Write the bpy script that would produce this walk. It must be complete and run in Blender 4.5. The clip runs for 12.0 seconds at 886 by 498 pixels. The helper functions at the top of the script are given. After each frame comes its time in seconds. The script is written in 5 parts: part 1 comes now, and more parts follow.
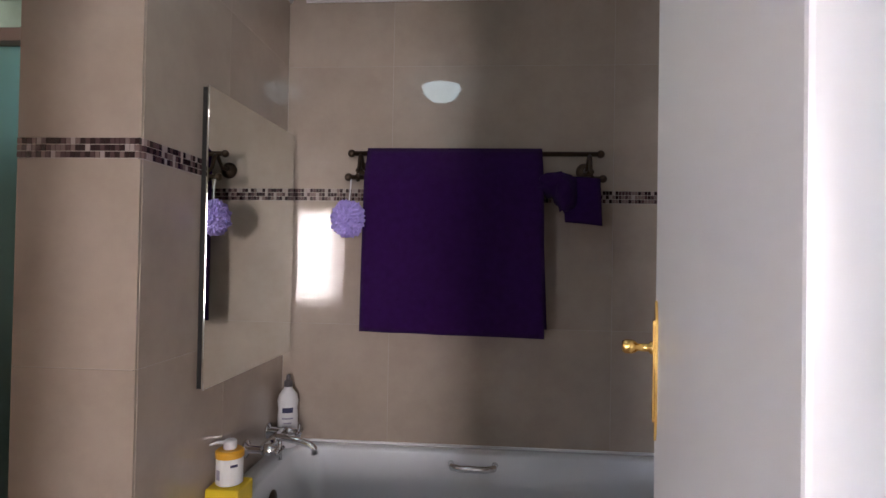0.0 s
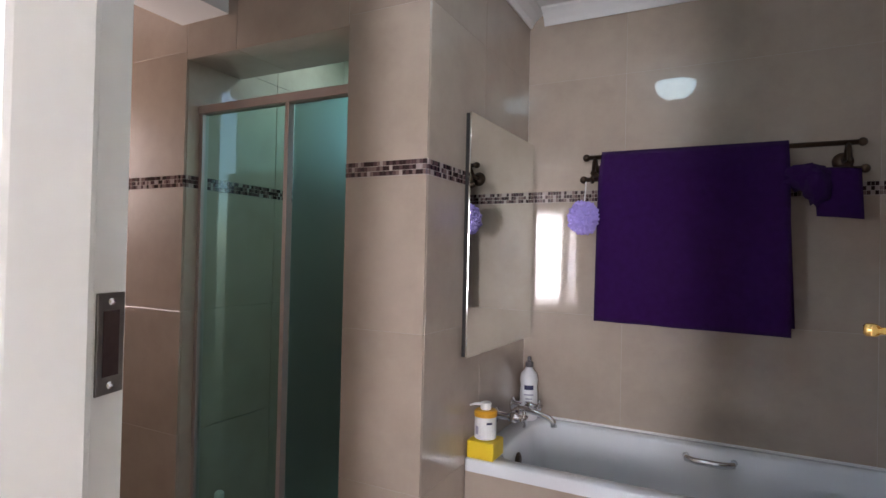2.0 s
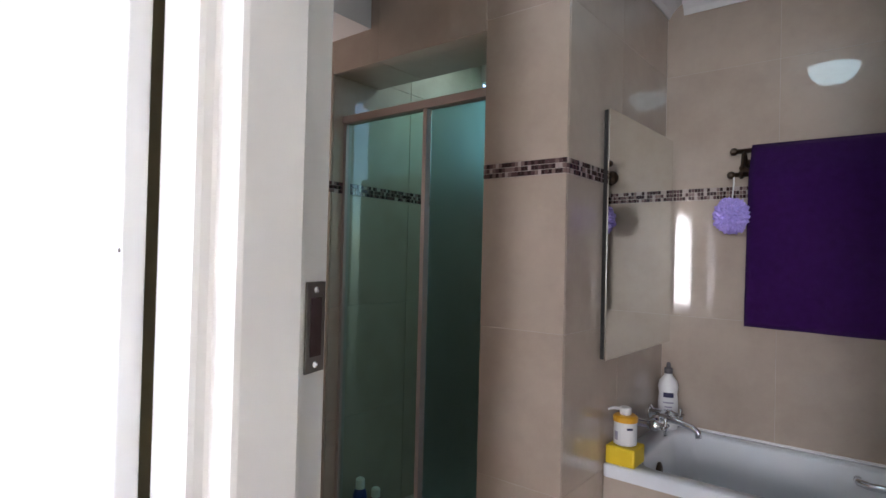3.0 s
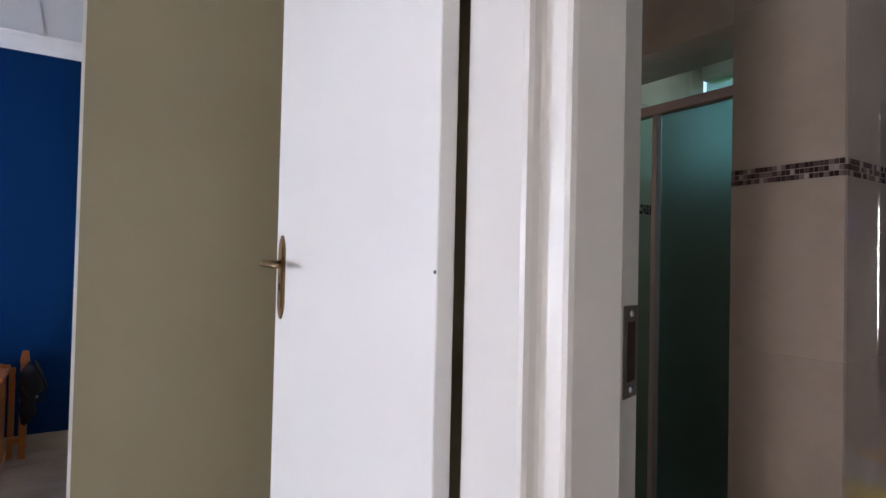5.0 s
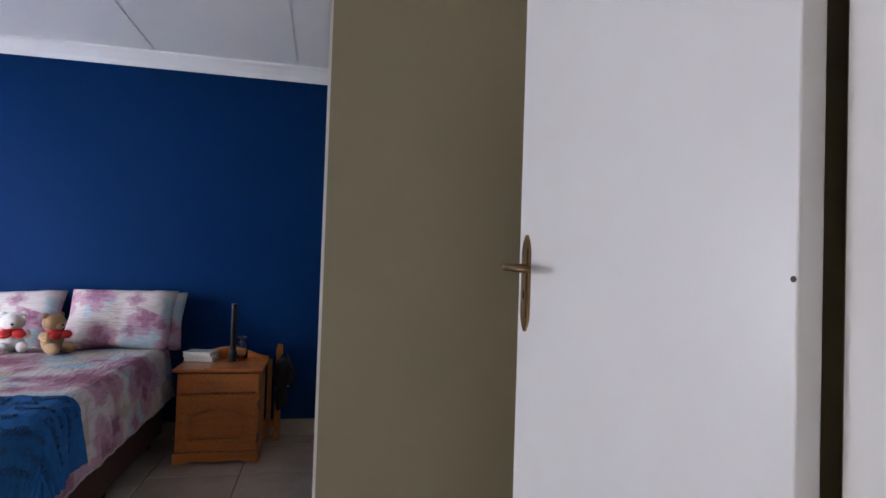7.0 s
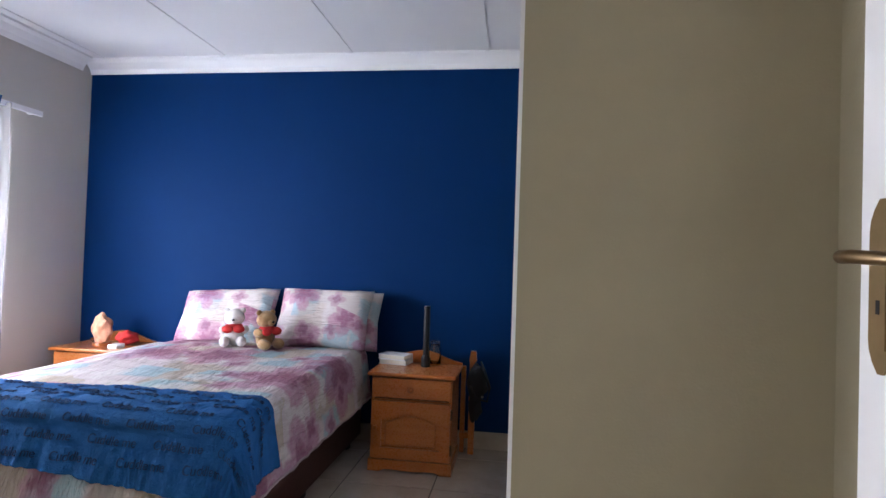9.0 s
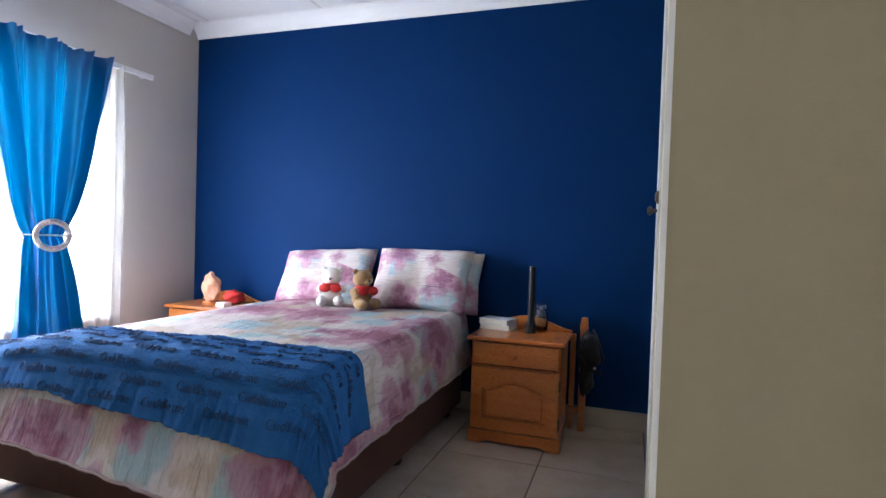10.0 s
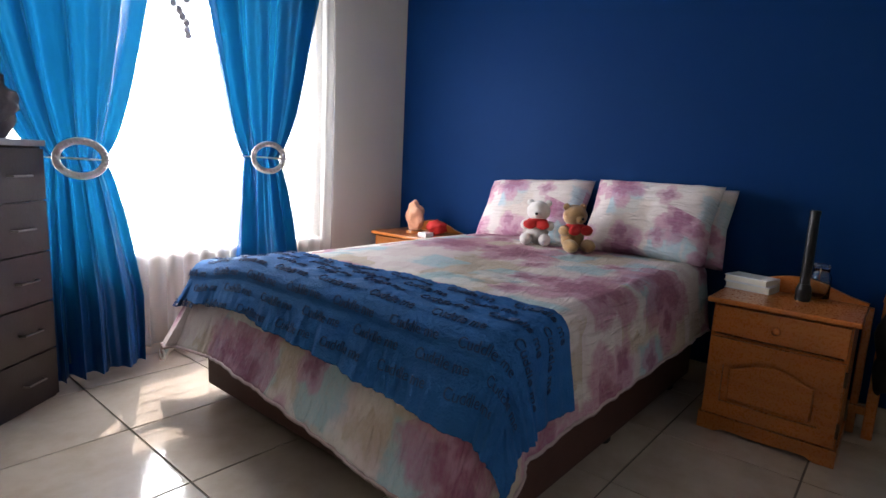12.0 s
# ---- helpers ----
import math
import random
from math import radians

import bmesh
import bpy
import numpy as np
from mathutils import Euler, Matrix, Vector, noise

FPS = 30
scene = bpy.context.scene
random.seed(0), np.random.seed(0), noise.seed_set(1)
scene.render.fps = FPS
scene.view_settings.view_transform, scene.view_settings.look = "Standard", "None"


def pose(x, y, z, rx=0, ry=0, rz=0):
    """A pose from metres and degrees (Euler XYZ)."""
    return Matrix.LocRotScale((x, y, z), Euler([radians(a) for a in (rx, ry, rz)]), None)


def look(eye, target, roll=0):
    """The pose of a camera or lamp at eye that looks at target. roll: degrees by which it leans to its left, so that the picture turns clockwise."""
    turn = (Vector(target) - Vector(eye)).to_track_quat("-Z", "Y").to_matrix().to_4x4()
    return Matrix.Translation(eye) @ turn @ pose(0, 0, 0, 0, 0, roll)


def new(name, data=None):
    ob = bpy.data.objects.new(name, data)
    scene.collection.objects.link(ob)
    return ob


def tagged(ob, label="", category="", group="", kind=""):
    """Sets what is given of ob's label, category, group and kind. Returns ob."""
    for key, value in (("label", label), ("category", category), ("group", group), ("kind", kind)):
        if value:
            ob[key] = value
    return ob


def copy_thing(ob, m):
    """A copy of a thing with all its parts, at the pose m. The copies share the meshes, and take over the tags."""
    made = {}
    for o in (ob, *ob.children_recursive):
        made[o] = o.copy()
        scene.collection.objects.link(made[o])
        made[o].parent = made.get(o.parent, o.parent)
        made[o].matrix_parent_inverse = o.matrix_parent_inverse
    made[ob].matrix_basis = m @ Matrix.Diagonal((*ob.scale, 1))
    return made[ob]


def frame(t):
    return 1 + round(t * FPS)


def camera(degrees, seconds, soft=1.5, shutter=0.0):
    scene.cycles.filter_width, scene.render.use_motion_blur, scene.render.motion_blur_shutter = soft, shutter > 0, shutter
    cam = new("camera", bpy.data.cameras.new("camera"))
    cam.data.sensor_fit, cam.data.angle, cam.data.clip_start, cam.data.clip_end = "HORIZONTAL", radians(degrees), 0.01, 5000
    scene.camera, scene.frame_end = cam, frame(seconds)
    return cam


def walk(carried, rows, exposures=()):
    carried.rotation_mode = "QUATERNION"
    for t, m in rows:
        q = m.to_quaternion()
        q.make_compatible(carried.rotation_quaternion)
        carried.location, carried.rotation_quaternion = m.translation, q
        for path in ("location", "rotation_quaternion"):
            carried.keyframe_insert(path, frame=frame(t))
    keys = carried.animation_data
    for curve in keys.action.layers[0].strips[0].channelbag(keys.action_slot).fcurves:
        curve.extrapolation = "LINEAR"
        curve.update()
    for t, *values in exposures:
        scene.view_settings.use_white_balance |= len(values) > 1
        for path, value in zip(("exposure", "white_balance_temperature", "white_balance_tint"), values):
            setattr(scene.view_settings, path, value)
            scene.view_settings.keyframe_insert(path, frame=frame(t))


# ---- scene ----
cam = camera(77.5, 12.0)
PATH = [
    (0, (0.62, 0.332, 1.318), (0.473, 2.326, 1.346), 1.0),
    (0.5, (0.634, 0.274, 1.311), (0.332, 2.251, 1.335), 1.1),
    (1, (0.655, 0.209, 1.307), (0.176, 2.15, 1.333), 1.0),
    (1.5, (0.653, 0.139, 1.305), (-0.052, 2.01, 1.326), 1.0),
    (2, (0.639, 0.08, 1.287), (-0.275, 1.858, 1.309), 1.3),
    (2.5, (0.598, 0.048, 1.272), (-0.505, 1.716, 1.299), 1.4),
    (3, (0.577, 0.015, 1.271), (-0.675, 1.575, 1.297), 1.4),
    (5, (0.458, -0.125, 1.288), (-1.22, 0.962, 1.327), 1.3),
    (5.5, (0.424, -0.137, 1.292), (-1.349, 0.788, 1.332), 1.4),
    (6, (0.384, -0.137, 1.278), (-1.469, 0.616, 1.337), 2.0),
    (6.5, (0.297, -0.131, 1.276), (-1.616, 0.447, 1.331), 2.1),
    (7, (0.202, -0.141, 1.273), (-1.753, 0.28, 1.323), 1.9),
    (9, (-0.225, -0.135, 1.248), (-2.203, -0.413, 1.289), 1.9),
    (9.5, (-0.39, -0.160, 1.176), (-2.333, -0.611, 1.201), 1.8),
    (10, (-0.515, -0.186, 1.120), (-2.405, -0.824, 1.070), 1.8),
    (10.5, (-0.610, -0.262, 1.105), (-2.404, -1.068, 0.948), 2.3),
    (11, (-0.722, -0.283, 1.092), (-2.410, -1.303, 0.882), 2.6),
    (11.5, (-0.834, -0.325, 1.096), (-2.400, -1.515, 0.831), 2.5),
    (12, (-0.941, -0.408, 1.092), (-2.453, -1.677, 0.771), 2.8),
]
walk(cam, [(t, look(eye, target, roll)) for t, eye, target, roll in PATH],
     exposures=[(0.0, 2.15, 6300, 22), (1.5, 2.38, 6100, 20), (2.0, 2.52, 5950, 18), (2.6, 2.45, 5800, 16), (3.2, 2.12, 5850, 16), (5.0, 1.25, 6000, 19), (6.0, 0.98, 6000, 19), (7.2, 0.58, 6000, 19), (9.0, 1.18, 6000, 17), (9.6, 1.25, 6000, 16), (10.5, 1.13, 6050, 13), (12.0, 0.56, 6650, 15)])

# ---- light ----
world = bpy.data.worlds.new("daylight")
scene.world = world
world.use_nodes = True
_n, _l = world.node_tree.nodes, world.node_tree.links
_sky = _n.new("ShaderNodeTexSky")
_sky.sky_type, _sky.sun_disc = "NISHITA", False
SUN_UP, SUN_FROM = 56.5, 204.0
_sky.sun_elevation, _sky.sun_rotation = radians(SUN_UP), radians(SUN_FROM)
_l.new(_sky.outputs[0], _n["Background"].inputs[0])
_n["Background"].inputs[1].default_value = 0.15
sun = new("sun", bpy.data.lights.new("sun", "SUN"))
sun.data.energy, sun.data.angle, sun.data.color = 5.0, radians(0.5), (1.0, 0.95, 0.86)
_e, _a = radians(SUN_UP), radians(SUN_FROM)
_from = Vector((math.sin(_a) * math.cos(_e), math.cos(_a) * math.cos(_e), math.sin(_e)))
sun.matrix_world = look(_from * 20, (0, 0, 0))


def area(name, eye, target, w, h, power, color):
    ob = new(name, bpy.data.lights.new(name, "AREA"))
    ob.data.shape, ob.data.size, ob.data.size_y, ob.data.energy, ob.data.color = "RECTANGLE", w, h, power, color
    ob.matrix_world = look(eye, target)
    return ob


area("window_daylight", (-2.12, -3.57, 1.40), (-2.82, -0.5, 0.55), 1.6, 1.35, 112, (0.92, 0.96, 1.0))
second = area("second_window_daylight", (1.28, -3.52, 1.30), (0.35, 0.5, 1.2), 0.56, 1.30, 20, (1.0, 0.95, 0.90))
second.data.spread = radians(95)
# added warm lamp out of view, brightens the tiles left of the shower
area("added_west_fill_light", (-2.42, 1.44, 1.70), (-0.8, 1.44, 1.3), 0.26, 0.55, 2.6, (1.0, 0.82, 0.68))
# added teal lamp under the closed ceiling, brightens the top of the shower
area("added_shower_fill_light", (-0.95, 2.35, 2.43), (-0.95, 2.36, 0.0), 0.4, 0.3, 1.1, (0.70, 1.0, 0.88))

# ---- materials ----


def mat(name, color, rough=0.5, metal=0.0, var=0.08, scale=6.0, bump=0.0, bscale=120.0, spec=0.5, coat=0.0, sheen=0.0, detail=4.0):
    m = bpy.data.materials.new(name)
    m.use_nodes = True
    n, l = m.node_tree.nodes, m.node_tree.links
    b = n["Principled BSDF"]
    b.inputs["Roughness"].default_value, b.inputs["Metallic"].default_value = rough, metal
    b.inputs["Specular IOR Level"].default_value = spec
    b.inputs["Coat Weight"].default_value = coat
    b.inputs["Sheen Weight"].default_value = sheen
    tc = n.new("ShaderNodeTexCoord")
    big, fine = n.new("ShaderNodeTexNoise"), n.new("ShaderNodeTexNoise")
    big.inputs["Scale"].default_value, big.inputs["Detail"].default_value = scale, detail
    fine.inputs["Scale"].default_value, fine.inputs["Detail"].default_value = bscale, 3
    l.new(tc.outputs["Object"], big.inputs["Vector"])
    l.new(tc.outputs["Object"], fine.inputs["Vector"])
    mix = n.new("ShaderNodeMix")
    mix.data_type = "RGBA"
    mix.inputs["A"].default_value = (*[max(0, c * (1 - var)) for c in color], 1)
    mix.inputs["B"].default_value = (*[min(1, c * (1 + var)) for c in color], 1)
    l.new(big.outputs["Fac"], mix.inputs["Factor"])
    l.new(mix.outputs["Result"], b.inputs["Base Color"])
    rr = n.new("ShaderNodeMapRange")
    rr.inputs["To Min"].default_value, rr.inputs["To Max"].default_value = rough * 0.85, min(1, rough * 1.15)
    l.new(fine.outputs["Fac"], rr.inputs["Value"])
    l.new(rr.outputs["Result"], b.inputs["Roughness"])
    if bump:
        bp = n.new("ShaderNodeBump")
        bp.inputs["Strength"].default_value, bp.inputs["Distance"].default_value = bump, 0.004
        l.new(fine.outputs["Fac"], bp.inputs["Height"])
        l.new(bp.outputs["Normal"], b.inputs["Normal"])
    return m


def mixed(m, colors, factor, stops):
    """Lets a ramp of colours, led by the output 'factor', paint the material m."""
    n, l = m.node_tree.nodes, m.node_tree.links
    r = n.new("ShaderNodeValToRGB")
    r.color_ramp.interpolation = "LINEAR"
    els = r.color_ramp.elements
    while len(els) < len(colors):
        els.new(0.5)
    for e, p, c in zip(els, stops, colors):
        e.position, e.color = p, (*c, 1)
    l.new(factor, r.inputs["Fac"])
    l.new(r.outputs["Color"], n["Principled BSDF"].inputs["Base Color"])
    return r


WHITE = mat("white_enamel_paint", (0.80, 0.79, 0.77), 0.3, var=0.02, bscale=300)
FRAME = mat("cream_enamel_paint", (0.78, 0.76, 0.72), 0.3, var=0.03, bump=0.02, bscale=300)
KHAKI = mat("khaki_wall_paint", (0.335, 0.296, 0.195), 0.65, var=0.05, scale=2, bump=0.12, bscale=180)
GREY = mat("stone_grey_wall_paint", (0.52, 0.49, 0.44), 0.65, var=0.05, scale=2, bump=0.12, bscale=180)
BLUE = mat("royal_blue_wall_paint", (0.0008, 0.0245, 0.103), 0.66, spec=0.08, var=0.06, scale=2, bump=0.12, bscale=160)
CEIL = mat("white_ceiling_board", (0.78, 0.78, 0.78), 0.8, var=0.02, bump=0.05)
CORN = mat("white_plaster_cornice", (0.82, 0.82, 0.82), 0.6, var=0.02)
GROUT = mat("grey_brown_grout", (0.10, 0.08, 0.065), 0.9, var=0.15, scale=30)
GROUT_W = mat("pale_grout", (0.50, 0.44, 0.39), 0.9, var=0.1, scale=30)
CHROME = mat("chrome", (0.8, 0.8, 0.82), 0.12, 1.0, var=0.02)
BRASS = mat("polished_brass", (0.80, 0.52, 0.16), 0.2, 1.0, var=0.08, scale=40)
OLDBRASS = mat("dull_bronze", (0.30, 0.20, 0.10), 0.35, 1.0, var=0.2, scale=40)
BRONZE = mat("dark_bronze", (0.10, 0.07, 0.05), 0.38, 0.9, var=0.2, scale=40)
STEEL = mat("dull_steel", (0.26, 0.24, 0.22), 0.4, 1.0, var=0.15, scale=60)
ALU = mat("bronze_anodised_aluminium", (0.48, 0.41, 0.385), 0.35, 0.4, var=0.05)
# shade inside narrow gaps, put into a near-black colour
DARK = mat("painted_gap_shade", (0.02, 0.018, 0.016), 0.8)
TUB = mat("white_acrylic", (0.78, 0.80, 0.84), 0.16, var=0.01, coat=0.4)
TOWEL = mat("purple_terry", (0.036, 0.0075, 0.080), 0.95, var=0.25, scale=40, bump=0.9, bscale=420, sheen=0.05, spec=0.1)
PUFFM = mat("lilac_net", (0.42, 0.34, 0.78), 0.7, var=0.15, scale=60, bump=0.3, bscale=300)
PLASTIC_W = mat("white_plastic", (0.80, 0.79, 0.80), 0.3, var=0.02)
PLASTIC_Y = mat("yellow_plastic", (0.78, 0.56, 0.02), 0.35, var=0.06)
PLASTIC_O = mat("amber_plastic", (0.75, 0.38, 0.02), 0.3, var=0.06)
LABEL_D = mat("dark_blue_ink", (0.03, 0.03, 0.09), 0.5)
LABEL_G = mat("grey_ink", (0.35, 0.33, 0.42), 0.5)
BLACK = mat("black_anodised", (0.012, 0.012, 0.014), 0.3, 0.4)
BLACK_CLOTH = mat("black_cloth", (0.012, 0.012, 0.016), 0.9, var=0.3, scale=30, bump=0.4, bscale=200)
BEDBASE = mat("dark_maroon_upholstery", (0.062, 0.020, 0.014), 0.8, var=0.25, scale=20, bump=0.4, bscale=300)
THROW = mat("blue_fleece", (0.016, 0.092, 0.255), 0.95, var=0.22, scale=18, bump=1.0, bscale=150, spec=0.12)
# darker copy of the fleece: shade of the embossed words put into colour
THROW_T = mat("embossing_shade_fleece", (0.0075, 0.040, 0.122), 0.95, var=0.2, scale=40, bump=0.6, bscale=200)
ESPRESSO = mat("dark_brown_veneer", (0.030, 0.018, 0.015), 0.42, var=0.3, scale=9, bump=0.15, bscale=90)
PAPER = mat("page_edges", (0.72, 0.68, 0.58), 0.8, var=0.08, scale=80)
COVER = mat("white_cover", (0.70, 0.72, 0.74), 0.4)
BAGM = mat("grey_leather", (0.11, 0.10, 0.11), 0.45, var=0.25, scale=20, bump=0.5, bscale=90)
FUR_W = mat("white_plush", (0.72, 0.69, 0.66), 0.95, var=0.12, scale=60, bump=1.0, bscale=240, sheen=0.4)
FUR_B = mat("golden_brown_plush", (0.36, 0.21, 0.085), 0.95, var=0.2, scale=60, bump=1.0, bscale=240, sheen=0.4)
RED = mat("red_felt", (0.50, 0.018, 0.016), 0.8, var=0.15, scale=40)
SALT = mat("pink_salt_rock", (0.72, 0.36, 0.22), 0.5, var=0.3, scale=16, bump=0.8, bscale=60)
SILVER = mat("silver_resin", (0.55, 0.53, 0.52), 0.4, 0.5, var=0.25, scale=60, bump=0.6, bscale=120)
RUBBER = mat("black_rubber", (0.02, 0.02, 0.02), 0.8)
WHITE_BOARD = mat("white_wardrobe_board", (0.70, 0.71, 0.74), 0.35, var=0.02)
GRASS = mat("dry_lawn", (0.22, 0.22, 0.12), 0.95, var=0.3, scale=1.5, bump=0.5, bscale=30)

PINE = mat("varnished_pine", (0.42, 0.17, 0.045), 0.28, var=0.1, scale=8, coat=0.3)
_pn, _pl = PINE.node_tree.nodes, PINE.node_tree.links
_tc = _pn.new("ShaderNodeTexCoord")
_mp = _pn.new("ShaderNodeMapping")
_mp.inputs["Scale"].default_value = (3, 1.2, 16)
_nz = _pn.new("ShaderNodeTexNoise")
_nz.inputs["Scale"].default_value, _nz.inputs["Detail"].default_value, _nz.inputs["Distortion"].default_value = 2.2, 2, 0.5
_pl.new(_tc.outputs["Object"], _mp.inputs["Vector"])
_pl.new(_mp.outputs["Vector"], _nz.inputs["Vector"])
mixed(PINE, [(0.41, 0.118, 0.022), (0.44, 0.135, 0.026), (0.47, 0.152, 0.031)], _nz.outputs["Fac"], [0.3, 0.52, 0.75])


def tile_mat(name, lo, hi, rough):
    """Glazed porcelain: cloudy, with a slightly different shade on each tile."""
    m = mat(name, hi, rough, var=0.05, scale=5, spec=0.25, coat=0.85)
    m.node_tree.nodes["Principled BSDF"].inputs["Coat Roughness"].default_value = rough * 0.1
    n, l = m.node_tree.nodes, m.node_tree.links
    oi = n.new("ShaderNodeObjectInfo")
    tc = n.new("ShaderNodeTexCoord")
    ad = n.new("ShaderNodeVectorMath")
    ad.operation = "ADD"
    sc = n.new("ShaderNodeVectorMath")
    sc.operation = "SCALE"
    sc.inputs["Scale"].default_value = 30.0
    l.new(oi.outputs["Random"], sc.inputs[0])
    l.new(tc.outputs["Object"], ad.inputs[0])
    l.new(sc.outputs[0], ad.inputs[1])
    nz = n.new("ShaderNodeTexNoise")
    nz.inputs["Scale"].default_value, nz.inputs["Detail"].default_value, nz.inputs["Roughness"].default_value = 4.5, 8, 0.65
    l.new(ad.outputs[0], nz.inputs["Vector"])
    mixed(m, [lo, hi, [min(1, c * 1.08) for c in hi]], nz.outputs["Fac"], [0.32, 0.55, 0.75])
    return m


WALLTILE = tile_mat("beige_wall_porcelain", (0.40, 0.325, 0.265), (0.45, 0.372, 0.308), 0.30)
FLOORTILE = tile_mat("cream_floor_porcelain", (0.37, 0.305, 0.25), (0.445, 0.375, 0.315), 0.18)

MOSAIC = mat("brown_glass_mosaic", (0.2, 0.1, 0.1), 0.12, coat=0.5)
_n2 = MOSAIC.node_tree.nodes
_g = _n2.new("ShaderNodeNewGeometry")
_r = mixed(MOSAIC, [(0.035, 0.018, 0.020), (0.10, 0.058, 0.060), (0.22, 0.155, 0.145), (0.42, 0.35, 0.33)], _g.outputs["Random Per Island"], [0.0, 0.30, 0.58, 0.82])
_r.color_ramp.interpolation = "CONSTANT"


def cloth_print(name, base, layers, flat, rough=0.85):
    """Printed cotton: ragged flowers and squares over a mottled ground, laid out on the flat cloth in metres."""
    m = mat(name, base, rough, var=0.10, scale=9, bump=0.25, bscale=260, spec=0.2)
    n, l = m.node_tree.nodes, m.node_tree.links
    tc = n.new("ShaderNodeTexCoord")
    turn = n.new("ShaderNodeMapping")
    turn.inputs["Rotation"].default_value = (0 if flat else radians(-90), 0, 0)
    l.new(tc.outputs["UV" if flat else "Object"], turn.inputs["Vector"])

    def maths(op, a, b=None, c=None):
        k = n.new("ShaderNodeMath")
        k.operation = op
        for i, v in enumerate((a, b, c)):
            if v is None:
                continue
            if isinstance(v, (int, float)):
                k.inputs[i].default_value = v
            else:
                l.new(v, k.inputs[i])
        return k.outputs[0]

    def ripple(scale, detail):
        t = n.new("ShaderNodeTexNoise")
        t.inputs["Scale"].default_value, t.inputs["Detail"].default_value = scale, detail
        l.new(turn.outputs["Vector"], t.inputs["Vector"])
        return t.outputs["Fac"]

    ragged, streak = ripple(26.0, 4), ripple(55.0, 3)
    last = n["Principled BSDF"].inputs["Base Color"].links[0].from_socket
    for kind, color, core, scale, size, share, shift in layers:
        mp = n.new("ShaderNodeMapping")
        mp.inputs["Location"].default_value = (*shift, 0)
        l.new(turn.outputs["Vector"], mp.inputs["Vector"])
        v = n.new("ShaderNodeTexVoronoi")
        v.voronoi_dimensions = "2D"
        v.inputs["Scale"].default_value, v.inputs["Randomness"].default_value = scale, 0.7
        l.new(mp.outputs["Vector"], v.inputs["Vector"])
        pick = n.new("ShaderNodeSeparateColor")
        l.new(v.outputs["Color"], pick.inputs[0])
        if kind == "square":
            v.distance = "CHEBYCHEV"
            reach = v.outputs["Distance"]
        else:
            off = n.new("ShaderNodeVectorMath")
            off.operation = "SUBTRACT"
            l.new(mp.outputs["Vector"], off.inputs[0])
            l.new(v.outputs["Position"], off.inputs[1])
            xy = n.new("ShaderNodeSeparateXYZ")
            l.new(off.outputs[0], xy.inputs[0])
            angle = maths("ARCTAN2", xy.outputs[1], xy.outputs[0])
            lobes = maths("ABSOLUTE", maths("COSINE", maths("ADD", maths("MULTIPLY", angle, 2.5 if kind == "flower" else 2.0), maths("MULTIPLY", pick.outputs[2], 6.0))))
            reach = maths("DIVIDE", v.outputs["Distance"], maths("MULTIPLY_ADD", lobes, 0.40, 0.62))
        reach = maths("ADD", reach, maths("MULTIPLY", maths("SUBTRACT", ragged, 0.5), 0.22))
        chosen = maths("LESS_THAN", pick.outputs[0], share)
        for tone, edge, depth in ((color, size, 0.72), (core, size * 0.55, 0.62)):
            if tone is None:
                continue
            f = n.new("ShaderNodeMapRange")
            f.interpolation_type = "SMOOTHSTEP"
            f.inputs["From Min"].default_value, f.inputs["From Max"].default_value = edge - 0.06, edge + 0.07
            f.inputs["To Min"].default_value, f.inputs["To Max"].default_value = depth, 0.0
            l.new(reach, f.inputs["Value"])
            worn = maths("MULTIPLY", maths("MULTIPLY", f.outputs["Result"], chosen), maths("MULTIPLY_ADD", streak, 0.9, 0.52))
            mx = n.new("ShaderNodeMix")
            mx.data_type = "RGBA"
            l.new(maths("MINIMUM", worn, 1.0), mx.inputs["Factor"])
            l.new(last, mx.inputs["A"])
            mx.inputs["B"].default_value = (*tone, 1)
            last = mx.outputs["Result"]
    l.new(last, n["Principled BSDF"].inputs["Base Color"])
    crease = n.new("ShaderNodeTexNoise")
    crease.inputs["Scale"].default_value, crease.inputs["Detail"].default_value, crease.inputs["Distortion"].default_value = 9.0, 4, 1.6
    squash = n.new("ShaderNodeMapping")
    squash.inputs["Scale"].default_value = (0.8, 3.6, 0.5)
    l.new(turn.outputs["Vector"], squash.inputs["Vector"])
    l.new(squash.outputs["Vector"], crease.inputs["Vector"])
    fold = n.new("ShaderNodeBump")
    fold.inputs["Strength"].default_value, fold.inputs["Distance"].default_value = 0.85, 0.018
    l.new(crease.outputs["Fac"], fold.inputs["Height"])
    l.new(fold.outputs["Normal"], n["Principled BSDF"].inputs["Normal"].links[0].from_node.inputs["Normal"])
    return m


MAUVE, PLUM, SKYBLUE, SAND = (0.36, 0.15, 0.22), (0.19, 0.045, 0.10), (0.24, 0.40, 0.46), (0.38, 0.31, 0.22)
DUVET = cloth_print("floral_cotton", (0.50, 0.428, 0.418), [
    ("square", SAND, None, 2.3, 0.42, 0.70, (3.1, 1.4)), ("square", SKYBLUE, None, 3.2, 0.34, 0.60, (0.3, 0.9)), ("flower", (0.54, 0.50, 0.47), None, 4.0, 0.40, 0.6, (8.2, 4.1)),
    ("flower", MAUVE, PLUM, 2.0, 0.48, 0.75, (0.1, 0.3)), ("butterfly", (0.40, 0.22, 0.28), PLUM, 4.4, 0.36, 0.40, (5.2, 2.7))], True)
